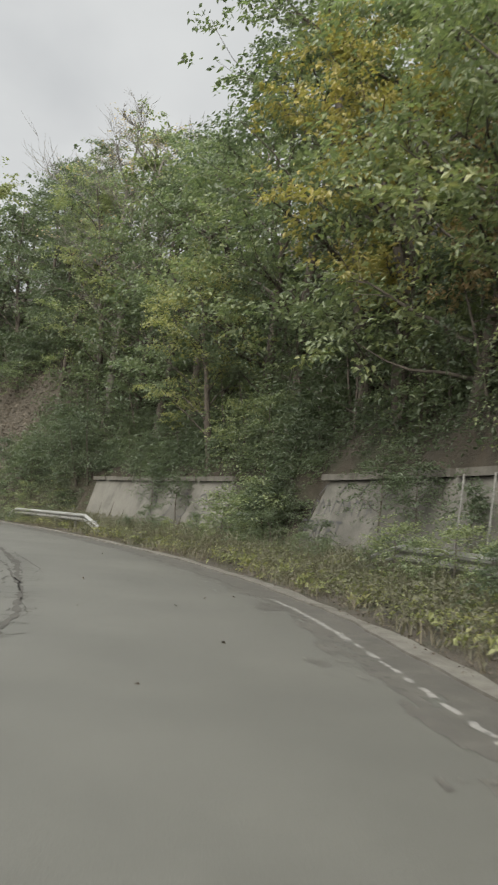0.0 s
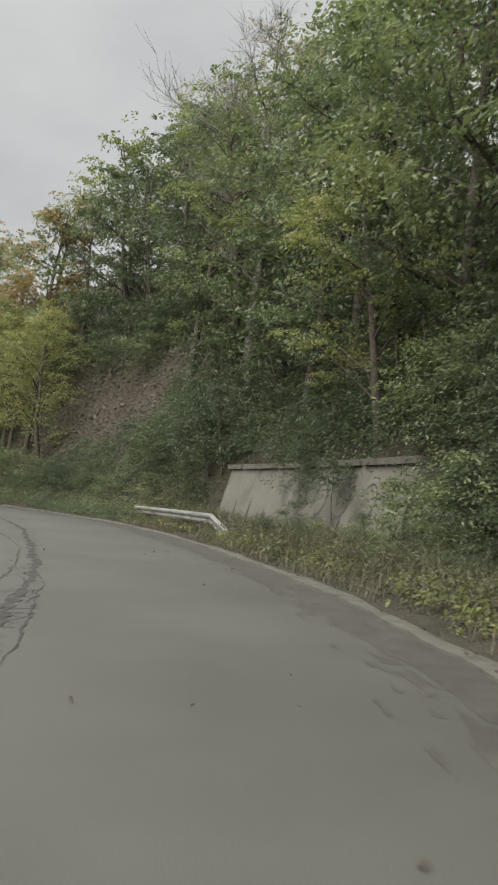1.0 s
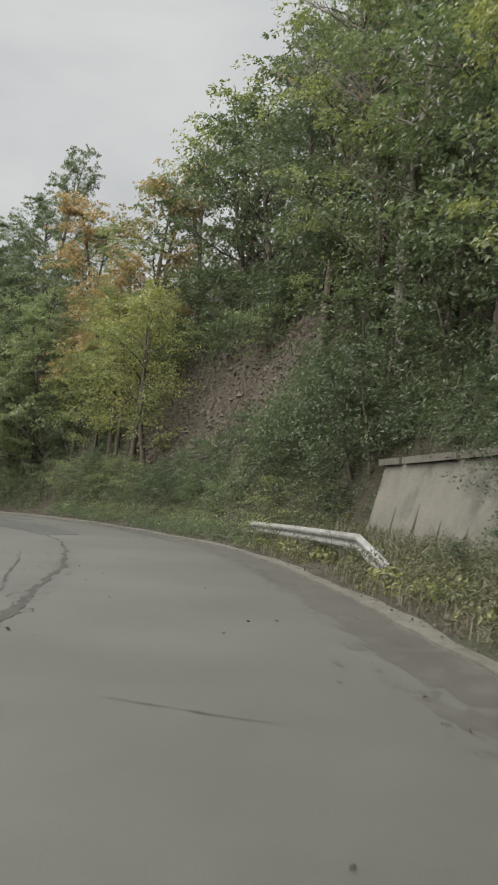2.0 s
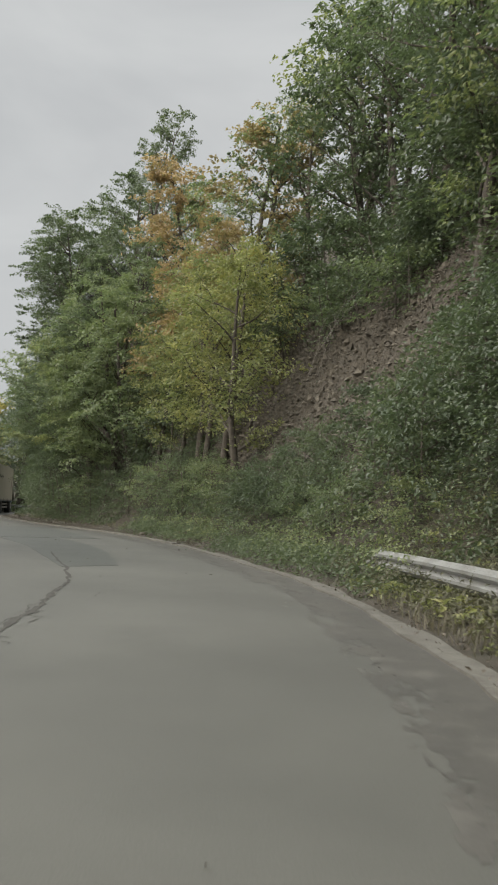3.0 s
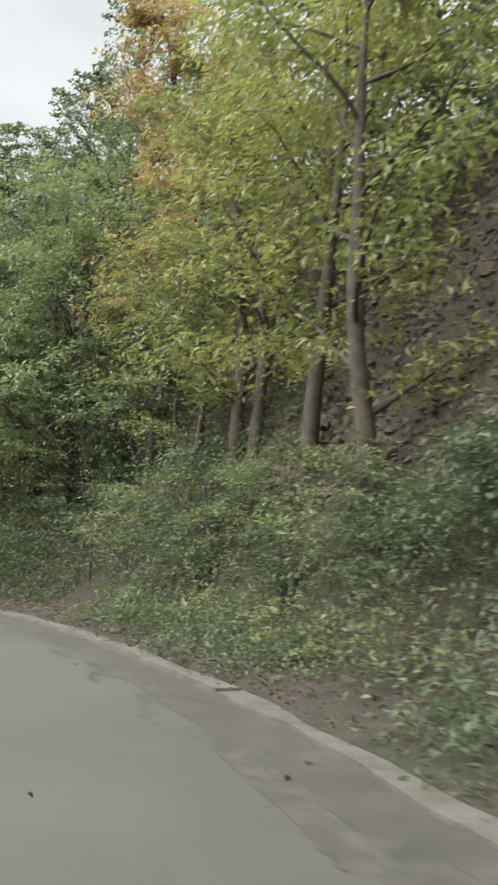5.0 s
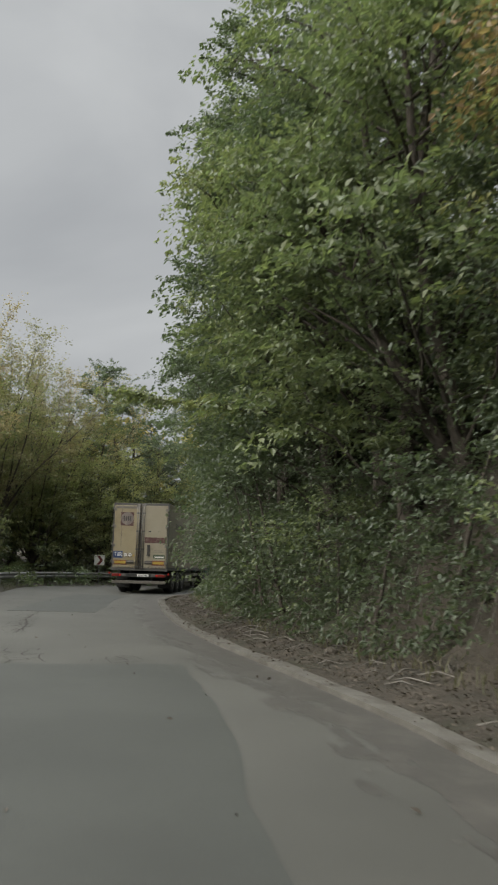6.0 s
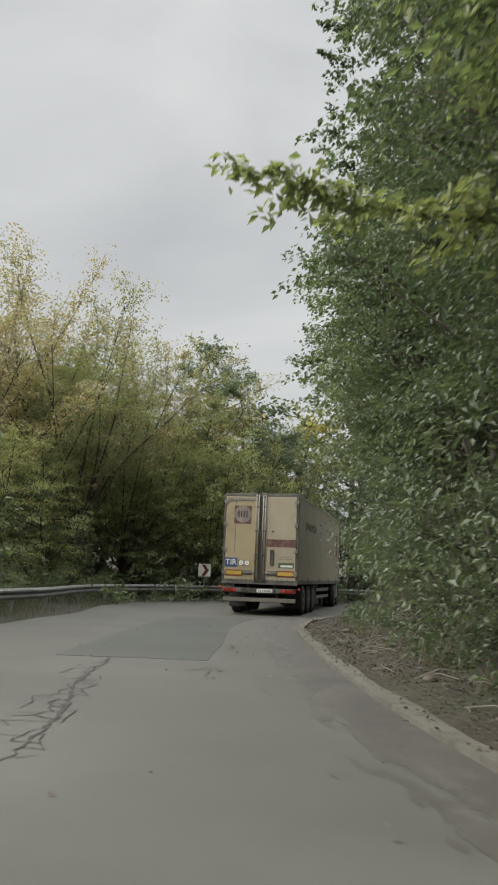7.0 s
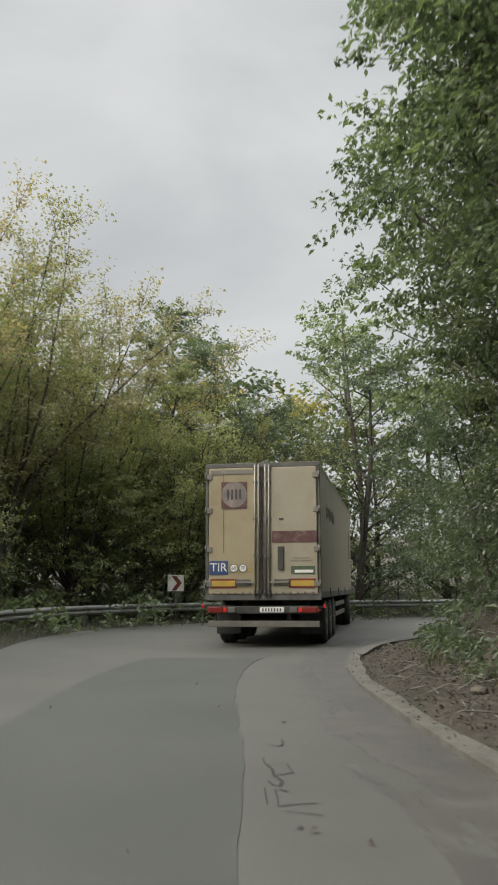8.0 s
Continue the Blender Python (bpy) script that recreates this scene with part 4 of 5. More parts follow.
KINDS = {
    "fan_rust": ("tall autumn tree, slender fanned stems and thin rust-tinted leaves", dict(fan=True, seed=41, H=14, stems=17, spread=0.72, n_leaf=27000, leaf=0.115, leaf_mat=LEAF_RUST_PALE)),
    "fan_yellow": ("spreading autumn tree with slender stems and layered yellow-green leaves", dict(fan=True, seed=42, H=11, stems=16, spread=1.05, n_leaf=26000, leaf=0.12, leaf_mat=LEAF_YELLOW_GREEN)),
    "fan_olive": ("tall airy tree with slender stems and fine olive leaves", dict(fan=True, seed=43, H=13, stems=16, spread=0.7, n_leaf=25000, leaf=0.12, leaf_mat=LEAF_OLIVE)),
    # name: (label, tree_meshes settings)
    "green_a": ("tall broadleaf tree with dense green foliage on the slope", dict(seed=1, H=11, crown_low=0.5, R=3.3, n_spray=270, per=44, leaf=0.125, leaf_mat=LEAF_GREEN, clumps=26, spray_r=0.5, limbs=9)),
    "green_b": ("spreading green broadleaf tree with layered sprays", dict(seed=2, H=9, crown_low=0.4, R=3.5, n_spray=265, per=34, leaf=0.155, leaf_mat=LEAF_GREEN, shape=0.6, droop=0.55, clumps=22, spray_r=0.55, limbs=9)),
    "dark_a": ("dense dark green broadleaf tree on the slope", dict(seed=3, H=10, crown_low=0.3, R=3.2, n_spray=270, per=44, leaf=0.125, leaf_mat=LEAF_DARK, clumps=24, spray_r=0.5, limbs=9)),
    "olive_a": ("olive green tree turning yellow in autumn", dict(seed=4, H=10, crown_low=0.5, R=3.2, n_spray=250, per=42, leaf=0.13, leaf_mat=LEAF_OLIVE, clumps=24, spray_r=0.5, limbs=9)),
    "beech_a": ("tall beech with layered green sprays above a dark hollow", dict(seed=31, H=11, crown_low=1.0, R=3.7, n_spray=290, per=34, leaf=0.14, leaf_mat=LEAF_GREEN, shape=0.7, droop=0.45, spray_r=0.62, limbs=10, clumps=18)),
    "beech_b": ("tall dark beech with layered sprays above a dark hollow", dict(seed=32, H=12, crown_low=1.0, R=3.5, n_spray=280, per=34, leaf=0.14, leaf_mat=LEAF_DARK, shape=0.8, droop=0.45, spray_r=0.6, limbs=10, clumps=20)),
    "oak_high": ("tall oak reaching over the road above the undergrowth", dict(seed=33, H=15, crown_low=4.0, R=3.9, n_spray=430, per=46, leaf=0.13, leaf_mat=LEAF_DARK, trunk_r=0.22, limbs=9, spray_r=0.42, droop=0.3, clumps=36, slim=0.7)),
    "overhang_a": ("leaning broadleaf tree whose crown hangs over the kerb", dict(seed=51, H=5.4, crown_low=-0.4, R=2.3, n_spray=240, per=40, leaf=0.13, leaf_mat=LEAF_GREEN, tilt=0.62, clumps=20, spray_r=0.48, limbs=9, droop=0.55)),
    "overhang_b": ("leaning broadleaf tree with one long bough over the road", dict(seed=52, H=7, crown_low=0.2, R=2.5, n_spray=330, per=40, leaf=0.13, leaf_mat=LEAF_GREEN, tilt=0.36, clumps=22, spray_r=0.45, limbs=9, droop=0.5, bough=(0.6, 5.0, 0.24))),
    "airy_olive": ("tall airy tree with fine olive foliage behind the barrier", dict(seed=21, H=14, crown_low=0.9, R=3.6, n_spray=480, per=30, leaf=0.135, leaf_mat=LEAF_OLIVE, bark=BARK, limbs=18, gaps=0.0, droop=0.2, spray_r=0.7, bare_twigs=1)),
    "airy_rust": ("tall airy autumn tree with fine rust-tinted foliage", dict(seed=22, H=14.5, crown_low=1.2, R=3.6, n_spray=460, per=30, leaf=0.13, leaf_mat=LEAF_RUST_PALE, bark=BARK, limbs=20, gaps=0.05, droop=0.2, spray_r=0.7, bare_twigs=1)),
    "airy_yellow": ("spreading tree with layered yellow-green autumn sprays", dict(seed=23, H=13, crown_low=1.0, R=4.6, n_spray=430, per=32, leaf=0.13, leaf_mat=LEAF_YELLOW_GREEN, limbs=16, droop=0.3, spray_r=0.85)),
    "yellow_a": ("yellow autumn tree with bright leaf sprays", dict(seed=5, H=9, crown_low=1.4, R=3.0, n_spray=260, per=42, leaf=0.14, leaf_mat=LEAF_YELLOW, gaps=0.1, clumps=20, spray_r=0.5, limbs=9)),
    "rust_a": ("rust brown autumn tree on the slope", dict(seed=6, H=9.5, crown_low=1.2, R=2.6, n_spray=230, per=32, leaf=0.17, leaf_mat=LEAF_RUST, clumps=18, spray_r=0.5, limbs=9)),
    "oak_a": ("tall oak with clumped dark foliage and sky gaps", dict(seed=7, H=14, crown_low=2.0, R=3.8, n_spray=400, per=44, leaf=0.13, leaf_mat=LEAF_DARK, gaps=0.0, trunk_r=0.22, limbs=10, spray_r=0.42, droop=0.25, clumps=34, slim=0.7)),
    "bare_a": ("nearly bare tree with fine grey twigs", dict(seed=8, H=10, crown_low=2.0, R=2.9, n_spray=60, per=7, leaf=0.10, leaf_mat=LEAF_RUST_PALE, bark=BARK_GREY, bare_twigs=3, limbs=15, trunk_r=0.13)),
    "light_a": ("slender tree with thin light green foliage", dict(seed=9, H=8.5, crown_low=1.4, R=2.6, n_spray=200, per=32, leaf=0.14, leaf_mat=LEAF_OLIVE, gaps=0.2, slim=0.45, trunk_r=0.14)),
    "shrub_a": ("leafy green shrub on the bank", dict(seed=10, H=2.6, crown_low=0.1, R=1.5, n_spray=85, per=24, leaf=0.098, leaf_mat=LEAF_GREEN, trunk_r=0.04, limbs=3, spray_r=0.45)),
    "shrub_b": ("dark green shrub on the bank", dict(seed=11, H=3.4, crown_low=0.1, R=1.7, n_spray=85, per=24, leaf=0.098, leaf_mat=LEAF_DARK, trunk_r=0.05, limbs=3, spray_r=0.5)),
    "vine_a": ("mound of climbing vines over the bank", dict(seed=12, H=2.2, crown_low=-0.3, R=1.9, n_spray=110, per=24, leaf=0.095, leaf_mat=LEAF_DARK, trunk_r=0.03, limbs=5, spray_r=0.42, shape=0.45, droop=0.7)),
}
for kind in ("green_a", "green_b", "dark_a", "olive_a", "yellow_a", "rust_a"):
    text, settings = KINDS[kind]
    # woods further off: the same trees with fewer, larger leaves
    KINDS["far_" + kind] = (text.replace(" on the slope", " among woods"), {**settings, "n_spray": 180, "per": 22, "leaf": settings["leaf"] * 1.45})
    KINDS["ridge_" + kind] = (text.replace(" on the slope", " on a distant ridge"), {**settings, "n_spray": 120, "per": 14, "leaf": settings["leaf"] * 2.2, "spray_r": 1.0})
for kind in ("shrub_a", "shrub_b"):
    text, settings = KINDS[kind]
    KINDS[kind + "_far"] = (text, {**settings, "n_spray": 60, "per": 15, "leaf": 0.135})
BUILT = {}


def plant(kind, s, d, turn=0.0, scale=1.0, sink=0.0, name="tree", wide=1.0, label=""):
    """A tree or shrub of a kind, standing on the ground."""
    base = place(s, d)
    z = ground_at(s, d) - sink
    at = Matrix.LocRotScale((base[0], base[1], z), Euler((0, 0, radians(turn))), (scale * wide, scale * wide, scale))
    text, settings = KINDS[kind]
    if kind not in BUILT:
        plan = {k: v for k, v in settings.items() if k != "fan"}
        wood, crown = (fan_meshes if "fan" in settings else tree_meshes)(kind, **plan)
        BUILT[kind] = (wood, crown)
    wood, crown = BUILT[kind]
    t = thing(name, label or text, "shrub" if kind[:5] in ("shrub", "vine_") else "tree", at, "hillside shrubs" if kind[:5] in ("shrub", "vine_") else "hillside trees")
    part("trunk", wood, parent=t)
    part("crown", crown, parent=t)
    return t


rnd = random.Random(4)


def row(kinds, s0, s1, step, d, spread, scale, name="tree", sink=0.0):
    s = s0
    while s < s1:
        plant(rnd.choice(kinds), s, d + rnd.uniform(-spread, spread), rnd.uniform(0, 360), scale * rnd.uniform(0.85, 1.2), sink, name)
        s += step * rnd.uniform(0.75, 1.25)


# hillside woods, row behind row
row(["olive_a", "green_b", "green_a", "olive_a", "green_b"], 15, 36, 3.4, 4.9, 0.6, 1.15)
row(["beech_a", "beech_b", "green_a", "beech_b"], 36, 62, 3.2, 5.2, 0.5, 1.15)
row(["far_green_a", "far_green_b", "far_dark_a", "far_olive_a"], 12, 63, 4.2, 8.8, 0.9, 1.22)
row(["green_b", "far_dark_a", "far_dark_a"], 62, 80, 2.4, 7.4, 0.4, 1.0)
row(["shrub_b_far", "shrub_b_far", "vine_a"], 61, 77, 1.2, 6.6, 0.2, 1.3, "shrub", 0.4)
row(["far_green_a", "far_dark_a", "far_olive_a"], 62, 80, 4.4, 11.0, 0.9, 1.1)
row(["olive_a", "light_a", "green_b"], 78, 87.5, 2.6, 2.9, 0.4, 0.85)
row(["green_b", "dark_a", "green_a"], 87.5, 92, 2.3, 2.6, 0.2, 0.95)
row(["dark_a", "green_a", "dark_a"], 93, 109, 2.7, 3.1, 0.3, 0.82)
row(["olive_a", "rust_a", "green_a"], 80, 90, 3.6, 5.9, 0.5, 1.0)
row(["far_dark_a", "far_green_a"], 91, 103, 4.2, 5.8, 0.5, 0.95)
row(["shrub_b_far", "shrub_a_far"], 66, 79, 1.2, 5.7, 0.25, 0.9, "shrub", 0.1)
row(["shrub_b_far", "shrub_a_far"], 58, 66, 1.3, 6.4, 0.25, 0.95, "shrub", 0.1)
row(["shrub_a", "vine_a"], 58, 66, 1.4, 2.2, 0.3, 0.58, "shrub")
row(["shrub_a", "vine_a"], 66, 78, 1.4, 2.1, 0.35, 0.72, "shrub")
row(["shrub_b", "shrub_b", "shrub_a"], 77, 98, 1.6, 1.8, 0.25, 0.9, "shrub")
row(["shrub_b"], 98, 113, 1.3, 2.2, 0.2, 0.78, "shrub")
row(["shrub_b", "shrub_a", "shrub_b"], 82, 100, 1.7, 3.3, 0.3, 1.15, "shrub")
row(["vine_a", "vine_a", "shrub_a"], 36.8, 40.8, 0.8, 3.5, 0.25, 0.82, "shrub")
row(["shrub_a", "shrub_b", "vine_a"], 15, 34, 2.2, 3.9, 0.2, 0.8, "shrub")
row(["shrub_a", "vine_a"], 16, 27.5, 1.5, 2.45, 0.15, 0.55, "shrub")
row(["shrub_b_far", "shrub_a_far"], 16, 36, 2.4, 4.9, 0.5, 1.25, "shrub")
row(["shrub_b_far"], 36, 60, 1.5, 4.4, 0.3, 0.9, "shrub")
row(["shrub_b_far"], 36, 62, 2.6, 6.0, 0.5, 1.35, "shrub")
row(["shrub_b_far"], 15, 36, 2.0, 4.3, 0.3, 0.9, "shrub")
row(["vine_a", "vine_a", "shrub_a"], 36.9, 40.3, 0.65, 2.7, 0.2, 0.72, "shrub")
row(["vine_a", "vine_a", "shrub_a"], 35.9, 38.0, 0.6, 2.9, 0.2, 0.75, "shrub")
row(["shrub_b_far", "vine_a"], 36, 56, 1.2, 3.75, 0.25, 0.5, "shrub")
row(["shrub_a", "vine_a", "shrub_b"], 31, 46, 0.9, 1.75, 0.4, 0.3, "shrub")
# trees with a look of their own
plant("yellow_a", 36.4, 6.4, 40, 1.1)
plant("yellow_a", 33.0, 4.9, 200, 1.05)
plant("rust_a", 30.0, 5.0, 60, 0.62)
plant("olive_a", 43.6, 3.7, 15, 0.8)
plant("green_b", 30.0, 4.2, 140, 1.1)
plant("bare_a", 56, 4.9, 0, 1.5)
plant("bare_a", 58.5, 6.4, 70, 1.5)
for s, up in ((27.5, 0.5), (29.5, 0.9), (31.0, 1.2), (36.5, 0.9), (44.0, 0.9), (46.5, 1.3)):
    plant("vine_a", s, 2.75, s * 40, 0.62, -up, "shrub", 1.0, "brownish climbing vines hanging over the concrete wall")
row(["shrub_a", "vine_a"], 18, 29, 1.1, 1.5, 0.25, 0.42, "shrub")
row(["shrub_b", "vine_a", "shrub_b"], 54.5, 59.6, 0.9, 3.3, 0.3, 1.05, "shrub")
row(["shrub_b_far", "shrub_a_far"], 54.5, 60, 1.2, 4.8, 0.3, 1.15, "shrub")
for kind, s, d in (("dark_a", 66.5, 8.6), ("beech_b", 69.5, 9.2), ("dark_a", 72.5, 8.4)):
    plant(kind, s, d, s * 31, 1.1)
plant("rust_a", 80.5, 6.4, 10, 1.35)
plant("rust_a", 84, 4.6, 80, 0.95)
plant("rust_a", 88, 6.8, 200, 1.2)
for s, d, size in ((58.4, 2.2, 1.35), (59.8, 2.5, 1.25), (61.4, 2.6, 1.1), (64.6, 2.5, 0.95), (66.2, 2.5, 0.9), (68.2, 2.3, 0.85), (70.0, 2.2, 0.8), (71.8, 2.1, 0.7)):
    plant("vine_a", s, d, s * 70, size, 0.0, "shrub", 0.85, "high mound of climbing vines beside the rock face")
plant("light_a", 72.5, 2.5, 0, 1.05)
plant("light_a", 75.5, 3.0, 100, 1.1)
plant("light_a", 79.0, 3.2, 220, 1.15)
for kind, s, d, size in (("overhang_a", 86.6, 3.3, 0.9), ("overhang_a", 89.4, 3.6, 1.0), ("overhang_b", 92.3, 3.6, 1.0), ("overhang_a", 103.0, 3.9, 0.98)):
    # the lean points across the kerb
    ahead = place(s, d - 1.0) - place(s, d)
    plant(kind, s, d, math.degrees(math.atan2(ahead[1], ahead[0])), size)
plant("oak_a", 93.9, 5.4, 30, 1.3, wide=0.6)
plant("oak_a", 97.5, 6.4, 120, 1.1)
plant("oak_a", 105, 4.8, 210, 0.95)
plant("oak_high", 103.3, 5.0, 20, 0.95)
plant("oak_high", 107.8, 5.4, 300, 1.02)
plant("oak_high", 112.8, 5.4, 80, 1.1)
for s, kind in ((103.5, "dark_a"), (106.0, "dark_a"), (108.2, "green_b"), (110.4, "dark_a"), (112.4, "green_a"), (114.6, "dark_a")):
    plant(kind, s, 3.3, s * 57, 0.9)
row(["far_dark_a", "far_green_a"], 104, 122, 2.6, 7.0, 0.6, 1.0)
row(["dark_a", "green_a"], 115.5, 124, 2.8, 3.6, 0.3, 0.8)
row(["shrub_b_far"], 112, 124, 1.5, 4.6, 0.4, 1.3, "shrub")
row(["shrub_b"], 114, 124, 1.6, 2.2, 0.3, 0.9, "shrub")
row(["far_dark_a", "far_green_a"], 117, 130, 2.4, 5.4, 0.4, 0.95)
plant("oak_a", 65, -11.5, 60, 0.95)


# woods beyond the left rail
def plant_at(kind, x, y, turn, scale, wide=1.0):
    # the ground in front of the chevron sign is kept clear
    if kind.startswith(("shrub", "vine")) and -63.2 < x < -55 and abs((y - 86.1) - 0.865 * (-62.7 - x) * -1) < 2.0:
        return None
    s, d = to_line(np.array([x]), np.array([y]))
    z = float(ground_height(s, d, np.array([x]), np.array([y]))[0])
    t = plant(kind, 20, 5, turn, scale, wide=wide)
    t.matrix_basis = Matrix.LocRotScale((x, y, z - 0.1), Euler((0, 0, radians(turn))), (scale * wide, scale * wide, scale))
    t["group"] = "woods beyond the road"
    if kind.startswith("shrub"):
        t["label"] = "leafy shrub behind the outer crash barrier"
    return t


LEFT = [("fan_olive", -59.8, 68.0, 0.85), ("fan_rust", -62.6, 71.8, 1.1), ("fan_olive", -64.6, 76.0, 1.05), ("fan_rust", -64.0, 79.4, 1.1), ("fan_yellow", -65.5, 83.4, 0.95), ("airy_olive", -66.5, 80.0, 0.85), ("fan_yellow", -65.0, 88.6, 0.85),
        ("fan_rust", -67.5, 86.0, 1.05), ("airy_olive", -66.2, 88.6, 0.85), ("fan_olive", -62.8, 91.0, 0.72), ("fan_rust", -69.5, 76.5, 1.2), ("fan_olive", -70.5, 82.0, 1.2), ("airy_yellow", -66.8, 73.5, 0.85), ("airy_yellow", -61.2, 76.4, 0.50),
        ("olive_a", -64.6, 83.2, 0.66), ("airy_yellow", -58.6, 72.6, 0.48), ("airy_yellow", -64.0, 87.0, 0.6), ("green_b", -57.4, 68.6, 0.62), ("dark_a", -60.4, 74.2, 0.5)]
# taller trees that close the bend
BEND = [("oak_a", -69.5, 94.5, 1.18), ("dark_a", -66.0, 93.0, 1.34), ("far_green_a", -66, 97.5, 1.54), ("dark_a", -61.5, 95.5, 1.22), ("airy_rust", -60, 101, 0.85), ("green_b", -57, 99.5, 1.41),
        ("light_a", -58, 105, 1.50), ("green_a", -53, 103.5, 1.41), ("far_green_b", -49, 102, 1.64), ("far_olive_a", -47, 106, 1.47), ("far_dark_a", -43, 105, 1.64), ("far_green_a", -38, 106, 1.72), ("far_green_b", -33, 106, 1.64),
        ("far_green_a", -73, 78, 1.40), ("far_dark_a", -75, 84, 1.40), ("far_green_a", -72, 103, 1.66),
        ("light_a", -64.6, 78.2, 0.75), ("green_b", -65.4, 82.8, 0.75), ("green_a", -65.2, 86.4, 0.72), ("dark_a", -64.0, 91.2, 0.96), ("light_a", -63.2, 74.8, 0.8), ("green_a", -69.0, 87.0, 0.90), ("dark_a", -60.5, 98.0, 1.09), ("far_dark_a", -71, 88.5, 1.20), ("far_green_b", -62.6, 100, 1.54), ("far_green_b", -53, 66, 1.20), ("far_olive_a", -56.0, 66.5, 1.10)]
for i, (kind, x, y, sc) in enumerate(LEFT + BEND):
    plant_at(kind, x, y + (5 if y > 97 else 0), i * 67 % 360, sc)
for i in range(34):
    s = 90 + 1.4 * i
    q = place(s, -float(road_width(s)) - 3.9 - (i * 7 % 5) * 0.35)
    plant_at(["shrub_a", "shrub_a_far", "shrub_b_far"][i % 3], q[0], q[1], i * 83 % 360, 1.1 + 0.10 * (i % 4))
for i in range(14):
    s = 110 + 0.95 * i
    q = place(s, -float(road_width(s)) - 6.4 - (i * 3 % 4) * 0.6)
    plant_at(["shrub_a_far", "shrub_a", "shrub_b_far"][i % 3], q[0], q[1], i * 71 % 360, 1.55 + 0.15 * (i % 3))
for i in range(20):
    s = 106 + 0.95 * i
    q = place(s, -float(road_width(s)) - 2.2 - (i * 3 % 4) * 0.25)
    plant_at(["shrub_a_far", "shrub_a"][i % 2], q[0], q[1], i * 97 % 360, 0.42 + 0.05 * (i % 3))
for i in range(24):
    s = 107 + 0.85 * i
    q = place(s, -float(road_width(s)) - 9.5 - (i * 5 % 4) * 0.8)
    plant_at(["ridge_olive_a", "ridge_green_a"][i % 2], q[0], q[1], i * 71 % 360, (0.62, 1.05, 0.7)[i % 3])
# further trees close the woods behind
for i in range(44):
    q = place(97 + 0.62 * i, -22.0 - 4.5 * (i % 3))
    plant_at(["ridge_olive_a", "ridge_green_a", "ridge_dark_a", "ridge_yellow_a"][i % 4], q[0], q[1], i * 77 % 360, 1.0 + 0.12 * (i % 4), 1.2)

# ---- undergrowth, grass and litter ----
def undergrowth(name, s0, s1, d0, d1, count, per, leaf, mat, label, seed, lift=0.25, spare=None, radius=0.5, slim=0.5):
    r = np.random.RandomState(seed)
    s, d = r.uniform(s0, s1, count), r.uniform(d0, d1, count)
    p = place(s, d)
    if spare is not None:
        keep = ~spare(s, d)
        s, d, p = s[keep], d[keep], p[keep]
    keep = waves(p[:, 0], p[:, 1], seed + 40, 0.8) > -0.55
    s, d, p = s[keep], d[keep], p[keep]
    z = ground_height(s, d, p[:, 0], p[:, 1]) + lift * r.uniform(0.2, 1.6, len(s))
    out = place(s, d - 1) - p
    ways = np.c_[out, np.full(len(s), 0.15)] + np.c_[r.normal(0, 0.5, (len(s), 2)), r.normal(0, 0.15, len(s))]
    ways /= np.linalg.norm(ways, axis=1)[:, None]
    soup = Soup()
    soup.add(*sprays(np.c_[p, z], ways, r, per, radius * r.uniform(0.6, 1.3, len(s)), leaf, 0.6, slim))
    return tagged(new(name, soup.mesh(name, mat)), label, "undergrowth", kind="stuff")


def bare_zone(s, d):
    return (s > 62.5) & (s < 77 - (d - 2.6) * 0.5) & (d > 2.7) & (d < 6.6)


undergrowth("bank_creepers", 55, 80, 0.35, 3.6, 1600, 26, 0.085, LEAF_DARK, "tangled green creepers over the foot of the bank", 1, 0.3, bare_zone)
undergrowth("bank_creepers", 55, 80, 0.7, 3.8, 600, 28, 0.075, LEAF_GREEN, "fresh green creepers over the foot of the bank", 11, 0.5, bare_zone)
undergrowth("bank_creepers", 55, 113, 2.0, 9.0, 1700, 24, 0.17, LEAF_DARK, "dark leafy undergrowth on the steep bank", 2, 0.3, bare_zone)
undergrowth("bank_creepers", 14, 62, 3.5, 9.0, 1400, 24, 0.16, LEAF_DARK, "dark leafy undergrowth above the walls", 3, 0.8, None, 0.6)
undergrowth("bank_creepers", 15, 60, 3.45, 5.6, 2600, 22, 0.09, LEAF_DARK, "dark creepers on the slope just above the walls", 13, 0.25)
for s0, s1, seed in ((34.9, 41.0, 14), (53.3, 58.5, 15)):
    undergrowth("bank_creepers", s0, s1, 2.5, 3.7, 460, 22, 0.09, LEAF_DARK, "dark creepers hanging down the steep bank", seed, 0.2)
# thicket added in dark leaf colour where the closed canopy's shade blackens the hollow
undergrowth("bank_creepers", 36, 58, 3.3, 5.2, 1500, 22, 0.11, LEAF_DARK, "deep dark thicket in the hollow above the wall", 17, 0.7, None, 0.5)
undergrowth("verge_weeds", 14, 58, 0.4, 2.6, 2600, 22, 0.07, WEEDS, "low weeds and brambles on the verge", 4, 0.34, None, 0.35, 0.4)
undergrowth("bank_creepers", 84, 116, 1.2, 3.6, 900, 22, 0.12, LEAF_DARK, "dark leafy undergrowth under the trees", 7, 0.3, None, 0.42)
undergrowth("bank_creepers", 76, 101, 1.5, 4.6, 1100, 22, 0.095, LEAF_DARK, "dense dark undergrowth between the trunks", 16, 0.55, None, 0.5)
undergrowth("verge_weeds", 20, 57, 0.5, 2.6, 900, 20, 0.1, LEAF_OLIVE, "leafy green weeds on the verge", 9, 0.22, None, 0.3)
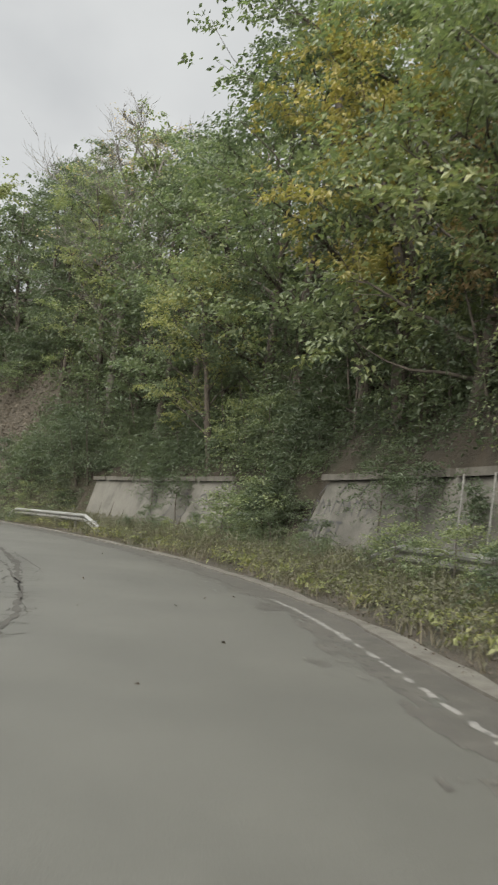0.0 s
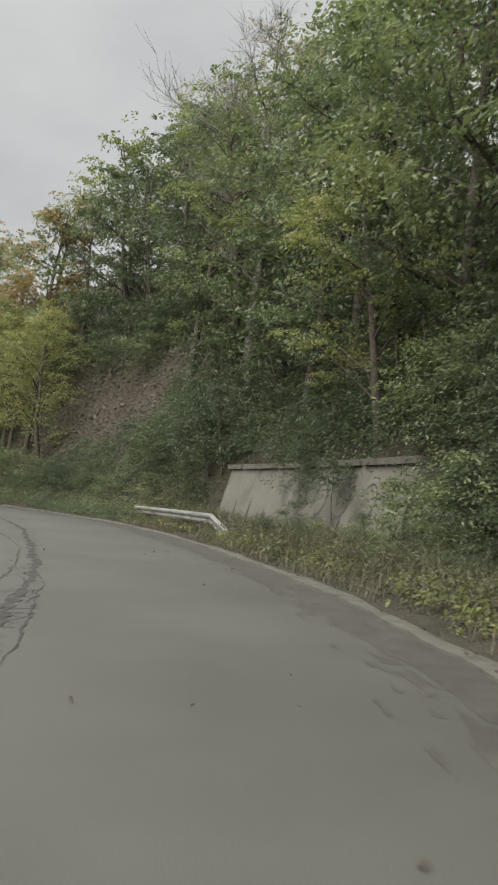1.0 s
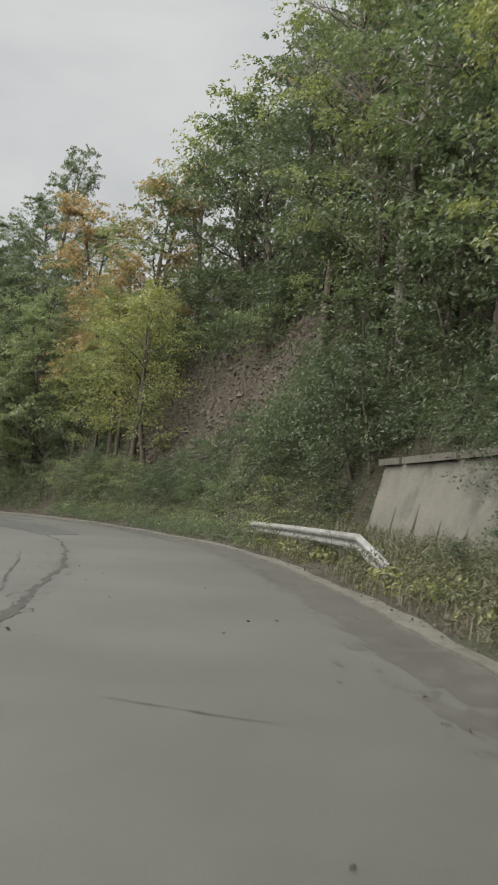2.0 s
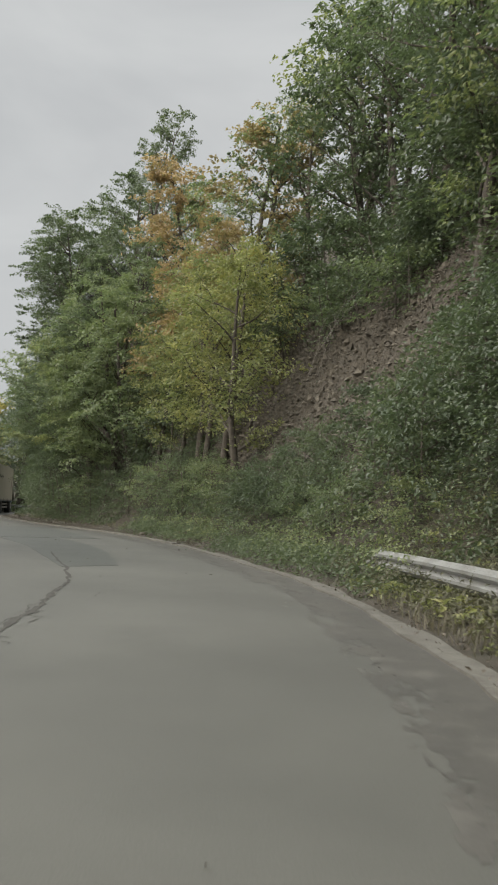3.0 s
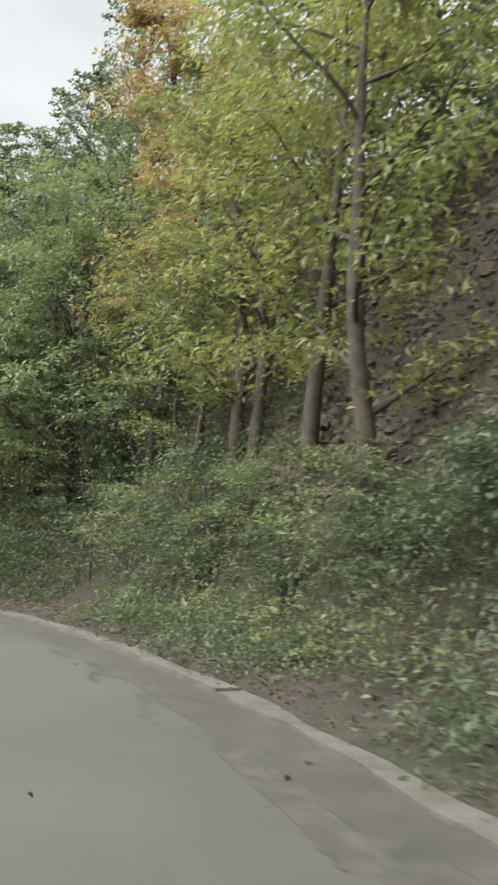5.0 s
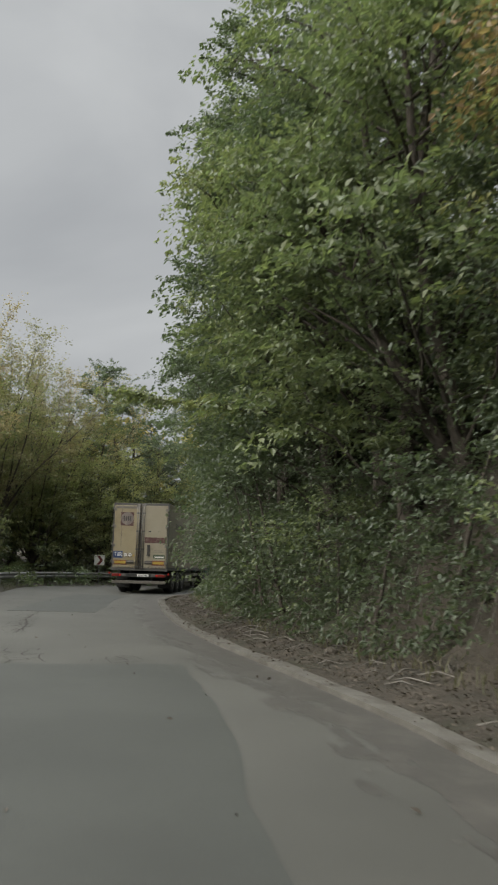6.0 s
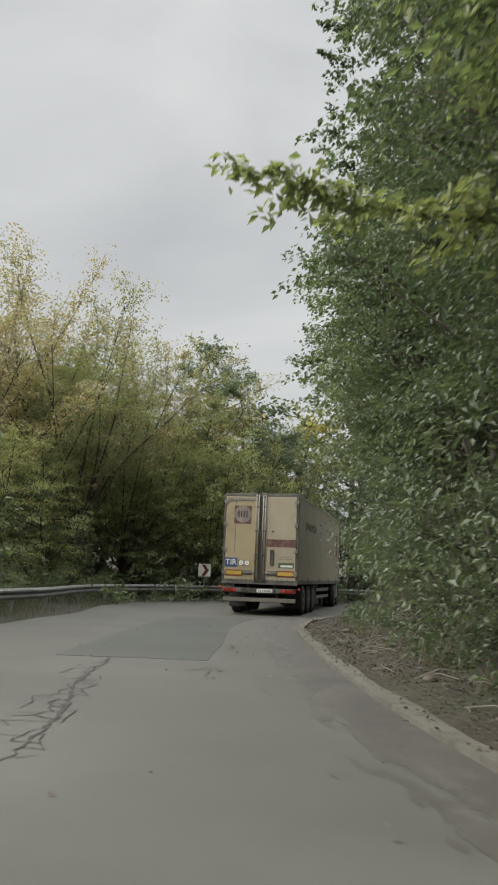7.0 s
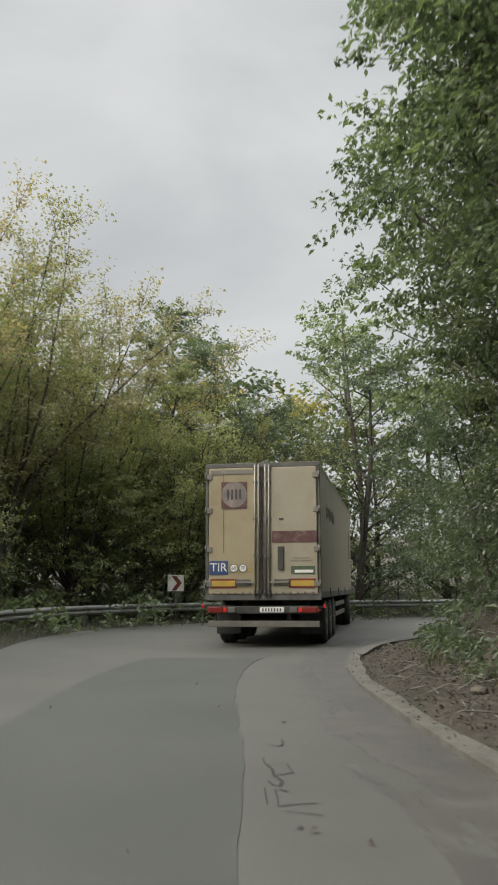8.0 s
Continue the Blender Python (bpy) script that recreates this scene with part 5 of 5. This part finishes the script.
undergrowth("roadside_weeds", 60, 103, -8.6, -7.2, 420, 20, 0.11, GRASS, "weeds and grass along the outer crash barrier", 6, 0.12, None, 0.3, 0.35)


def grass_blades(name, s0, s1, d0, d1, count, height, seed, label, left=False, mat=None):
    r = np.random.RandomState(seed)
    s = r.uniform(s0, s1, count)
    d = r.uniform(d0, d1, count) if not left else -road_width(s) - r.uniform(d0, d1, count)
    p = place(s, d)
    keep = waves(p[:, 0], p[:, 1], seed, 1.5) > -0.3
    s, d, p = s[keep], d[keep], p[keep]
    z = ground_height(s, d, p[:, 0], p[:, 1]) - 0.02
    n = len(s)
    h = height * r.uniform(0.4, 1.3, n)
    a = r.uniform(0, 6.28, n)
    lean = np.c_[np.cos(a), np.sin(a)] * (h * r.uniform(0.3, 1.1, n))[:, None]
    wide = np.c_[-np.sin(a), np.cos(a)] * 0.007
    v = np.stack([np.c_[p - wide, z], np.c_[p + wide, z], np.c_[p + lean * 0.4 + wide * 0.8, z + h * 0.65], np.c_[p + lean * 0.4 - wide * 0.8, z + h * 0.65], np.c_[p + lean, z + h * 0.9]], 1).reshape(-1, 3)
    i = np.arange(n)[:, None] * 5
    return tagged(new(name, tri_mesh(name, v, np.concatenate([i + [0, 1, 2], i + [0, 2, 3], i + [3, 2, 4]]), mat or GRASS)), label, "grass", kind="stuff")


grass_blades("verge_grass", 14, 57, 0.22, 2.6, 12000, 0.26, 31, "long half-dry grass on the verge", mat=WEEDS)
grass_blades("tall_weeds", 24, 57, 0.75, 2.6, 3500, 0.7, 35, "tall half-dry weed stalks on the verge", mat=WEEDS)
grass_blades("verge_grass", 74, 112, 0.9, 2.2, 2400, 0.25, 32, "thin grass under the trees")
grass_blades("outer_grass", 60, 140, 0.05, 3.0, 12000, 0.30, 33, "grass strip behind the outer crash barrier", True)


undergrowth("woodland_floor", 92, 140, -20.0, -9.6, 1500, 20, 0.2, LEAF_GREEN, "leafy undergrowth beneath the woods", 8, 0.7, None, 0.7)


def litter(name, s0, s1, d0, d1, count, size, seed, label):
    r = np.random.RandomState(seed)
    s, d = r.uniform(s0, s1, count), d0 + (d1 - d0) * r.beta(1.6, 1.4, count)
    p = place(s, d)
    z = np.where(d < 0.15, np.where(d < -0.17, 0.006, 0.066), ground_height(s, d, p[:, 0], p[:, 1]) + 0.02)
    a = r.uniform(0, 6.28, count)
    v, t = leaves(np.c_[p, z + r.uniform(0, 0.02, count)], np.c_[np.cos(a), np.sin(a), 0 * a], np.tile([0, 0, 1.0], (count, 1)), size * r.uniform(0.5, 1.4, count), r, slim=0.6)
    v[:, 2] = np.maximum(v[:, 2], np.repeat(z, 4))
    return tagged(new(name, tri_mesh(name, v, t, LEAF_DRY)), label, "leaf litter", kind="stuff")


litter("leaf_litter", 70, 114, 0.10, 2.6, 19000, 0.05, 41, "dry brown fallen leaves along the kerb")
litter("leaf_litter", 14, 70, 0.5, 2.2, 4000, 0.10, 42, "scattered dry leaves on the verge")
litter("leaf_litter", 18, 112, -0.16, 0.6, 4200, 0.045, 44, "crumbled leaves and dirt lying on the kerb")
litter("leaf_litter", 20, 108, -6.0, -0.1, 110, 0.055, 43, "a few dry leaves lying on the asphalt")


def bank_stone(s, d, size, seed):
    r = np.random.RandomState(seed)
    bm = bmesh.new()
    bmesh.ops.create_icosphere(bm, subdivisions=2, radius=size)
    for v in bm.verts:
        v.co *= 1 + 0.16 * waves(v.co.x / size * 1.3, v.co.y / size * 1.3 + v.co.z / size, seed, 1.3) + r.uniform(-0.04, 0.04)
        v.co.z *= 0.65
    q = place(s, d)
    one = part("stone", bm, STONE, at=pose(q[0], q[1], ground_at(s, d) + size * 0.35, 0, 0, seed * 50))
    return tagged(one, "rough brown stone lying on the bank beside the kerb", "stone", "bank stones")


for k, (s, d, size) in enumerate(((77.3, 0.42, 0.15), (78.6, 0.75, 0.09), (86.4, 0.9, 0.10), (95.2, 0.7, 0.08), (104.0, 0.9, 0.10), (42.6, 0.45, 0.08), (35.6, 0.5, 0.07))):
    bank_stone(s, d, size, k + 3)

# fallen twigs and sticks on the bank under the trees
sticks = Soup()
rk = np.random.RandomState(52)
for _ in range(420):
    s, d = rk.uniform(72, 113), rk.uniform(0.3, 2.6)
    q = place(s, d)
    a, reach = rk.uniform(0, 6.28), rk.uniform(0.15, 0.7)
    e = q + reach * np.array([math.cos(a), math.sin(a)])
    es, ed = to_line(e[:1], e[1:])
    if ed[0] < 0.2:
        continue
    za, zb = ground_at(s, d) + 0.03, ground_at(float(es[0]), float(ed[0])) + 0.03
    mid = (q + e) / 2 + rk.normal(0, 0.05, 2)
    sticks.add(*tube([(q[0], q[1], za), (mid[0], mid[1], max(za, zb) + 0.03), (e[0], e[1], zb)], [0.009, 0.007, 0.004], 4))
tagged(new("fallen_sticks", sticks.mesh("fallen_sticks", BARK_GREY)), "dry grey sticks and twigs on the bank", "sticks", kind="stuff")


# ---- articulated truck ----
CREAM = surface("cream_paint", (0.275, 0.225, 0.138), (0.314, 0.264, 0.170), 0.9, 50, 0.45, relief=0.05, stain=(0.178, 0.138, 0.084), stain_scale=1.3, stain_amount=0.45, grit=0.25)
CREAM_PALE = surface("pale_cream_paint", (0.269, 0.237, 0.172), (0.307, 0.274, 0.210), 0.9, 50, 0.45, relief=0.05, stain=(0.184, 0.155, 0.107), stain_scale=1.1, stain_amount=0.4, grit=0.25)
FRAME_STEEL = surface("dirty_grey_steel", (0.064, 0.061, 0.058), (0.128, 0.122, 0.112), 3, 40, 0.6, 0.3, relief=0.1, grit=0.25)
ROD_STEEL = surface("lock_rod_steel", (0.154, 0.141, 0.122), (0.230, 0.211, 0.186), 4, 40, 0.5, 0.5, grit=0.25)
RUBBER = surface("rubber", (0.016, 0.016, 0.016), (0.035, 0.034, 0.032), 6, 60, 0.85)
CHASSIS = surface("chassis_black", (0.02, 0.02, 0.02), (0.06, 0.056, 0.05), 3, 40, 0.75, 0.1)
MAROON = surface("maroon_film", (0.071, 0.025, 0.025), (0.109, 0.046, 0.044), 5, 50, 0.55, stain=(0.197, 0.164, 0.120), stain_scale=6, stain_amount=0.6)
BLUE = surface("blue_plate", (0.019, 0.045, 0.128), (0.032, 0.064, 0.166), 4, 50, 0.4, grit=0.25)
WHITE = surface("white_plate", (0.62, 0.61, 0.57), (0.74, 0.73, 0.70), 4, 50, 0.45, grit=0.25)
YELLOW = surface("yellow_reflector", (0.352, 0.230, 0.038), (0.422, 0.288, 0.058), 6, 50, 0.4, grit=0.25)
RED = surface("red_reflector", (0.132, 0.022, 0.017), (0.176, 0.033, 0.025), 6, 50, 0.35, grit=0.25)
GREEN_CAB = surface("teal_green_cab_paint", (0.014, 0.075, 0.066), (0.02, 0.10, 0.088), 2, 60, 0.35, relief=0.03, grit=0.25)
DARK_GLASS = surface("dark_cab_glass", (0.015, 0.018, 0.02), (0.025, 0.03, 0.032), 2, 20, 0.06, relief=0.0, grit=0.25)
GREY_FILM = surface("grey_film", (0.156, 0.126, 0.120), (0.216, 0.180, 0.168), 5, 50, 0.55, stain=(0.300, 0.258, 0.192), stain_scale=5, stain_amount=0.5)
BLACK_PRINT = surface("black_print", (0.03, 0.028, 0.026), (0.06, 0.055, 0.05), 6, 50, 0.6)
GREEN_PRINT = surface("dark_green_print", (0.04, 0.06, 0.035), (0.08, 0.11, 0.06), 6, 50, 0.6)


def lamp_material(name, colour, glow):
    def build(nt, bsdf):
        bsdf.inputs["Base Color"].default_value = (*colour, 1)
        bsdf.inputs["Roughness"].default_value = 0.25
        bsdf.inputs["Emission Color"].default_value = (*colour, 1)
        bsdf.inputs["Emission Strength"].default_value = glow
    return material(name, build)


RED_LAMP = lamp_material("red_lamp_lens", (0.16, 0.015, 0.012), 0.0)
RED_LIT = lamp_material("lit_red_lamp", (0.45, 0.025, 0.02), 0.03)


def lettering(text, size, mat, parent, at, depth=0.003, label=""):
    c = bpy.data.curves.new("lettering", "FONT")
    c.body, c.size, c.extrude, c.align_x, c.align_y = text, size, depth, "CENTER", "CENTER"
    c.resolution_u = 3
    tmp = bpy.data.objects.new("lettering", c)
    scene.collection.objects.link(tmp)
    bpy.context.view_layer.update()
    me = bpy.data.meshes.new_from_object(tmp.evaluated_get(bpy.context.evaluated_depsgraph_get()))
    bpy.data.objects.remove(tmp)
    me.materials.clear()
    me.materials.append(mat)
    return part("lettering", me, parent=parent, label=label, at=at)


def disc_bm(x, y, z, r, depth=0.006, steps=28):
    return lathe_bm([(r, y - depth), (r, y + 0.001)], steps, "Y", (x, 0, z))


def wheel(parent, x, y, r=0.51, width=0.36, side=1):
    """A tyre with rounded shoulders and grooves, with a dished rim and hub."""
    w = part("wheel", lathe_bm([(r * 0.58, -width / 2), (r * 0.90, -width / 2), (r * 0.97, -width * 0.40), (r, -width * 0.26), (r, -0.02), (r - 0.012, -0.012), (r - 0.012, 0.012), (r, 0.02), (r, width * 0.26), (r * 0.97, width * 0.40), (r * 0.90, width / 2), (r * 0.58, width / 2)], 32, "X"), RUBBER, parent, "dusty black tyre", at=pose(x, y, r))
    e = side * width / 2
    part("rim", lathe_bm([(r * 0.57, e * 0.75), (r * 0.60, e * 1.01), (r * 0.54, e * 1.0), (r * 0.46, e * 0.65), (r * 0.26, e * 0.60), (r * 0.24, e * 0.95), (r * 0.12, e * 1.02)], 28, "X"), ROD_STEEL, w, "grey steel rim")
    return w


def truck(x, y, head, cab_turn):
    # local axes: y ahead, x to the right, the rear doors at y = 0
    t = thing("truck", "articulated truck with a cream box trailer and teal green cab", "truck", pose(x, y, 0, 0, 0, head))
    # box body
    body = part("box_body", box_bm(0, 6.82, 2.53, 2.50, 13.5, 2.90, 0.025), CREAM_PALE, t, "cream insulated box body")
    for sx in (-1, 1):
        part("bottom_rail", box_bm(sx * 1.235, 6.8, 1.11, 0.06, 13.55, 0.14, 0.01), FRAME_STEEL, body)
        part("top_rail", box_bm(sx * 1.235, 6.8, 3.955, 0.06, 13.55, 0.07, 0.01), CREAM_PALE, body)
        for k in range(4):
            part("rail_bracket", box_bm(sx * 1.27, 2.6 + 3.2 * k, 1.14, 0.02, 0.06, 0.24, 0.004), FRAME_STEEL, body)
    # rows of bars stand for the unread lettering on the sides
    for sx in (-1, 1):
        for k in range(11):
            part("lettering_bar", box_bm(sx * 1.252, 2.0 + 0.27 * k, 3.05 + 0.012 * (k % 3), 0.006, 0.13, 0.24 if k % 4 else 0.34, 0.0), BLACK_PRINT, body)
        part("side_mark", box_bm(sx * 1.252, 12.4, 2.75, 0.006, 0.55, 0.95), MAROON, body, "faded maroon rectangle")
    # rear frame and doors
    rear = part("rear_frame", box_bm(0, 0.045, 3.95, 2.54, 0.09, 0.10, 0.012), FRAME_STEEL, t, "dirty grey steel rear frame")
    for sx in (-1, 1):
        part("frame_upright", box_bm(sx * 1.24, 0.045, 2.50, 0.06, 0.09, 2.80, 0.01), FRAME_STEEL, rear)
    part("frame_sill", box_bm(0, 0.03, 1.06, 2.54, 0.12, 0.12, 0.012), FRAME_STEEL, rear)
    for sx, mat, text in ((-1, CREAM, "yellowed cream rear door with worn stickers"), (1, CREAM_PALE, "pale cream rear door with maroon band")):
        door = part("rear_door", box_bm(sx * 0.605, 0.0, 2.51, 1.18, 0.06, 2.76, 0.015), mat, t, text)
        part("door_seal", box_bm(sx * 0.035, -0.026, 2.51, 0.035, 0.02, 2.76, 0.005), BLACK_PRINT, door)
        for rx in (0.075, 0.155):
            part("lock_rod", lathe_bm([(0.019, 1.06), (0.019, 3.95)], 10, "Z", (sx * rx, -0.062, 0)), ROD_STEEL, door)
        for k, z in enumerate((1.18, 1.95, 2.75, 3.55, 3.88)):
            part("rod_guide", box_bm(sx * 0.115, -0.055, z, 0.16, 0.035, 0.07, 0.006), FRAME_STEEL, door)
        for z in (1.35, 2.10, 2.95, 3.70):
            h = part("hinge", box_bm(sx * 1.19, -0.038, z, 0.15, 0.03, 0.12, 0.008), ROD_STEEL, door)
            part("hinge_pin", lathe_bm([(0.02, z - 0.08), (0.02, z + 0.08)], 8, "Z", (sx * 1.255, -0.05, 0)), FRAME_STEEL, h)
        part("handle", box_bm(sx * 0.36, -0.075, 1.38, 0.42, 0.03, 0.035, 0.006), ROD_STEEL, door)
        part("handle_base", box_bm(sx * 0.42, -0.05, 1.38, 0.34, 0.03, 0.14, 0.01), FRAME_STEEL, door)
        plate = part("reflector_plate", box_bm(sx * 0.86, -0.036, 1.36, 0.58, 0.012, 0.20, 0.002), RED, door, "red bordered yellow reflector plate")
        part("reflector_field", box_bm(sx * 0.86, -0.043, 1.36, 0.50, 0.008, 0.12, 0.001), YELLOW, plate)
        if sx < 0:
            part("door_seam", box_bm(-0.86, -0.033, 2.95, 0.012, 0.01, 1.85), FRAME_STEEL, door)
            part("header_strip", box_bm(-0.62, -0.036, 3.80, 1.05, 0.015, 0.10, 0.004), ROD_STEEL, door)
            patch = part("sticker_ground", box_bm(-0.62, -0.034, 3.28, 0.58, 0.008, 0.60, 0.002), MAROON, door, "torn maroon sticker remains")
            part("round_emblem", disc_bm(-0.62, -0.038, 3.30, 0.285), GREY_FILM, patch, "greyish round emblem")
            for k in range(4):
                part("emblem_bar", box_bm(-0.755 + 0.09 * k, -0.047, 3.30, 0.045, 0.005, 0.22, 0.0), BLACK_PRINT, patch)
            sign = part("transit_plate", box_bm(-0.97, -0.037, 1.70, 0.42, 0.010, 0.30, 0.003), BLUE, door, "blue plate with white letters")
            lettering("TIR", 0.26, WHITE, sign, pose(-0.97, -0.0445, 1.70, 90, 0, 0))
            for k, word in enumerate(("60", "70")):
                ring = part("speed_disc", disc_bm(-0.63 + 0.20 * k, -0.036, 1.69, 0.092), BLACK_PRINT, door, "small round speed sticker")
                part("disc_field", disc_bm(-0.63 + 0.20 * k, -0.040, 1.69, 0.078), WHITE, ring)
                lettering(word, 0.10, BLACK_PRINT, ring, pose(-0.63 + 0.20 * k, -0.048, 1.69, 90, 0, 0))
            part("warning_sticker", box_bm(-0.27, -0.034, 1.66, 0.07, 0.006, 0.07), YELLOW, door)
        else:
            part("maroon_band", box_bm(0.70, -0.034, 2.36, 0.98, 0.008, 0.25, 0.002), MAROON, door, "flaking maroon band")
            part("document_tube", box_bm(0.40, -0.05, 1.90, 0.13, 0.04, 0.50, 0.015), BLACK_PRINT, door, "dark vertical tube")
            part("dark_mark", box_bm(0.42, -0.034, 2.74, 0.10, 0.006, 0.05), BLACK_PRINT, door)
            s = part("small_plate", box_bm(0.88, -0.035, 1.64, 0.52, 0.008, 0.17, 0.002), GREEN_PRINT, door, "torn dark green sticker")
            part("plate_tear", box_bm(0.90, -0.041, 1.615, 0.40, 0.004, 0.06, 0.0), WHITE, s)
            for k in range(2):
                part("sticker_bar", box_bm(0.84, -0.033, 1.84 + 0.06 * k, 0.46 - 0.1 * k, 0.005, 0.02), GREY_FILM, door)
        for k in range(6):
            part("bumper_rivet", box_bm(sx * (0.28 + 0.16 * k), -0.05, 1.16, 0.05, 0.02, 0.05, 0.006), ROD_STEEL, rear)
    # lights and underride guard
    bar = part("light_bar", box_bm(0, -0.02, 0.80, 2.40, 0.10, 0.16, 0.012), CHASSIS, t)
    for sx in (-1, 1):
        part("tail_lamp", box_bm(sx * 1.02, -0.085, 0.80, 0.30, 0.05, 0.12, 0.015), RED_LAMP, bar, "red tail lamp")
        part("brake_lamp", box_bm(sx * 0.82, -0.085, 0.80, 0.08, 0.05, 0.10, 0.012), RED_LIT, bar, "lit red lamp")
        part("turn_lamp", box_bm(sx * 0.67, -0.085, 0.80, 0.16, 0.05, 0.12, 0.012), FRAME_STEEL, bar, "dusty grey lamp lens")
        part("triangle_reflector", lathe_bm([(0.085, -0.09), (0.085, -0.075)], 3, "Y", (sx * 1.17, 0, 0.80)), RED, bar)
        arm = part("marker_arm", box_bm(sx * 1.26, 0.05, 0.86, 0.10, 0.04, 0.03, 0.005), RUBBER, bar)
        part("marker_lamp", box_bm(sx * 1.33, 0.03, 0.88, 0.05, 0.06, 0.08, 0.012), RED_LIT, arm, "small lit red marker lamp")
    number = part("number_plate", box_bm(0.20, -0.085, 0.80, 0.52, 0.02, 0.11, 0.004), WHITE, bar, "white plate with dark bars")
    for k in range(7):
        part("plate_bar", box_bm(0.01 + 0.063 * k, -0.097, 0.80, 0.032, 0.004, 0.07), BLACK_PRINT, number)
    part("underride_guard", box_bm(0, 0.05, 0.50, 2.42, 0.08, 0.13, 0.012), ROD_STEEL, t, "dirty steel underride bar")
    for sx in (-1, 1):
        part("guard_strut", box_bm(sx * 0.55, 0.15, 0.66, 0.08, 0.10, 0.34, 0.008), CHASSIS, t)
        part("mud_flap", box_bm(sx * 0.95, 1.05, 0.55, 0.55, 0.02, 0.62, 0.004), RUBBER, t)
        part("chassis_beam", box_bm(sx * 0.45, 6.3, 0.93, 0.14, 11.8, 0.30, 0.01), CHASSIS, t)
        part("side_guard", box_bm(sx * 1.18, 7.6, 0.82, 0.04, 4.2, 0.12, 0.008), ROD_STEEL, t)
        part("side_guard", box_bm(sx * 1.18, 7.6, 0.55, 0.04, 4.2, 0.12, 0.008), ROD_STEEL, t)
        part("landing_leg", box_bm(sx * 0.75, 10.6, 0.62, 0.12, 0.12, 0.90, 0.01), CHASSIS, t)
        part("mudguard", box_bm(sx * 1.05, 3.0, 1.05, 0.40, 4.1, 0.03, 0.01), CHASSIS, t)
        for k in range(3):
            wheel(t, sx * 1.05, 1.75 + 1.31 * k, side=sx)
    for k in range(3):
        part("axle", lathe_bm([(0.07, -0.9), (0.07, 0.9)], 10, "X", (0, 1.75 + 1.31 * k, 0.51)), CHASSIS, t)
        part("spring", box_bm(0, 1.75 + 1.31 * k, 0.72, 1.3, 0.16, 0.14, 0.02), CHASSIS, t)
    part("pallet_box", box_bm(0, 5.9, 0.72, 2.2, 0.9, 0.5, 0.02), CHASSIS, t)
    # cab, turned about the king pin
    pin = Matrix.Translation((0, 12.3, 0)) @ pose(0, 0, 0, 0, 0, cab_turn)
    cab = part("cab", cab_bm(), GREEN_CAB, t, "teal green cab", at=pin)
    for sx in (-1, 1):
        part("side_window", box_bm(sx * 1.222, 2.95, 2.35, 0.02, 0.80, 0.62, 0.006), DARK_GLASS, cab)
        part("cab_door_gap", box_bm(sx * 1.224, 2.48, 1.75, 0.01, 0.012, 1.75), CHASSIS, cab)
        m = part("mirror_arm", box_bm(sx * 1.36, 3.45, 2.60, 0.26, 0.04, 0.04, 0.008), CHASSIS, cab)
        part("mirror", box_bm(sx * 1.48, 3.42, 2.35, 0.12, 0.16, 0.55, 0.03), CHASSIS, m)
        part("side_fairing", box_bm(sx * 1.20, 1.25, 2.15, 0.05, 1.0, 2.5, 0.015), GREEN_CAB, cab)
        part("fuel_tank", box_bm(sx * 0.95, 1.45, 0.65, 0.55, 1.15, 0.60, 0.10, None, 3), ROD_STEEL, cab, "silver fuel tank")
    part("windscreen", box_bm(0, 3.72, 2.45, 2.15, 0.03, 0.80, 0.01, pose(0, 0, 0, 8, 0, 0)), DARK_GLASS, cab)
    part("bumper", box_bm(0, 3.72, 0.62, 2.44, 0.22, 0.55, 0.06), CHASSIS, cab)
    part("frame_rails", box_bm(0, 1.2, 0.80, 0.95, 4.6, 0.26, 0.02), CHASSIS, cab)
    for sx in (-1, 1):
        wheel(cab, sx * 1.03, 2.95, side=sx, width=0.30)
        wheel(cab, sx * 0.98, -0.55, side=sx, width=0.52)
    return t


def cab_bm():
    bm = box_bm(0, 2.72, 2.15, 2.44, 1.98, 2.50, 0.14, None, 3)
    top = box_bm(0, 2.55, 3.52, 2.30, 1.55, 0.42, 0.13, None, 3)
    me = bpy.data.meshes.new("cab_top")
    top.to_mesh(me)
    top.free()
    bm.from_mesh(me)
    bpy.data.meshes.remove(me)
    for v in bm.verts:
        if v.co.y > 3.3 and v.co.z > 1.9:
            v.co.y -= 0.16 * (v.co.z - 1.9)
    return bm


truck(-50.8, 78.3, 35.0, 3.0)


# ---- chevron sign behind the outer barrier ----
def chevron_sign(x, y, turn):
    t = thing("chevron_sign", "white square sign with a red chevron on a grey post", "road sign", pose(x, y, 0, 0, 0, turn))
    part("post", lathe_bm([(0.03, -0.6), (0.03, 1.75)], 10, "Z"), ZINC, t)
    plate = part("plate", box_bm(0, -0.05, 1.45, 0.60, 0.015, 0.60, 0.004), WHITE, t, "white sign plate")
    v = []
    for y0 in (-0.064, -0.058):
        v += [(-0.16, y0, 1.72), (0.02, y0, 1.72), (0.22, y0, 1.45), (0.02, y0, 1.18), (-0.16, y0, 1.18), (0.04, y0, 1.45)]
    f = [(0, 1, 2, 5), (5, 2, 3, 4), (6, 11, 8, 7), (11, 10, 9, 8)] + [(k, k + 6, (k + 1) % 6 + 6, (k + 1) % 6) for k in range(6)]
    part("chevron", mesh_of("chevron", v, f, RED), parent=plate, label="red arrow shape")


chevron_sign(-62.7, 86.1, 49)
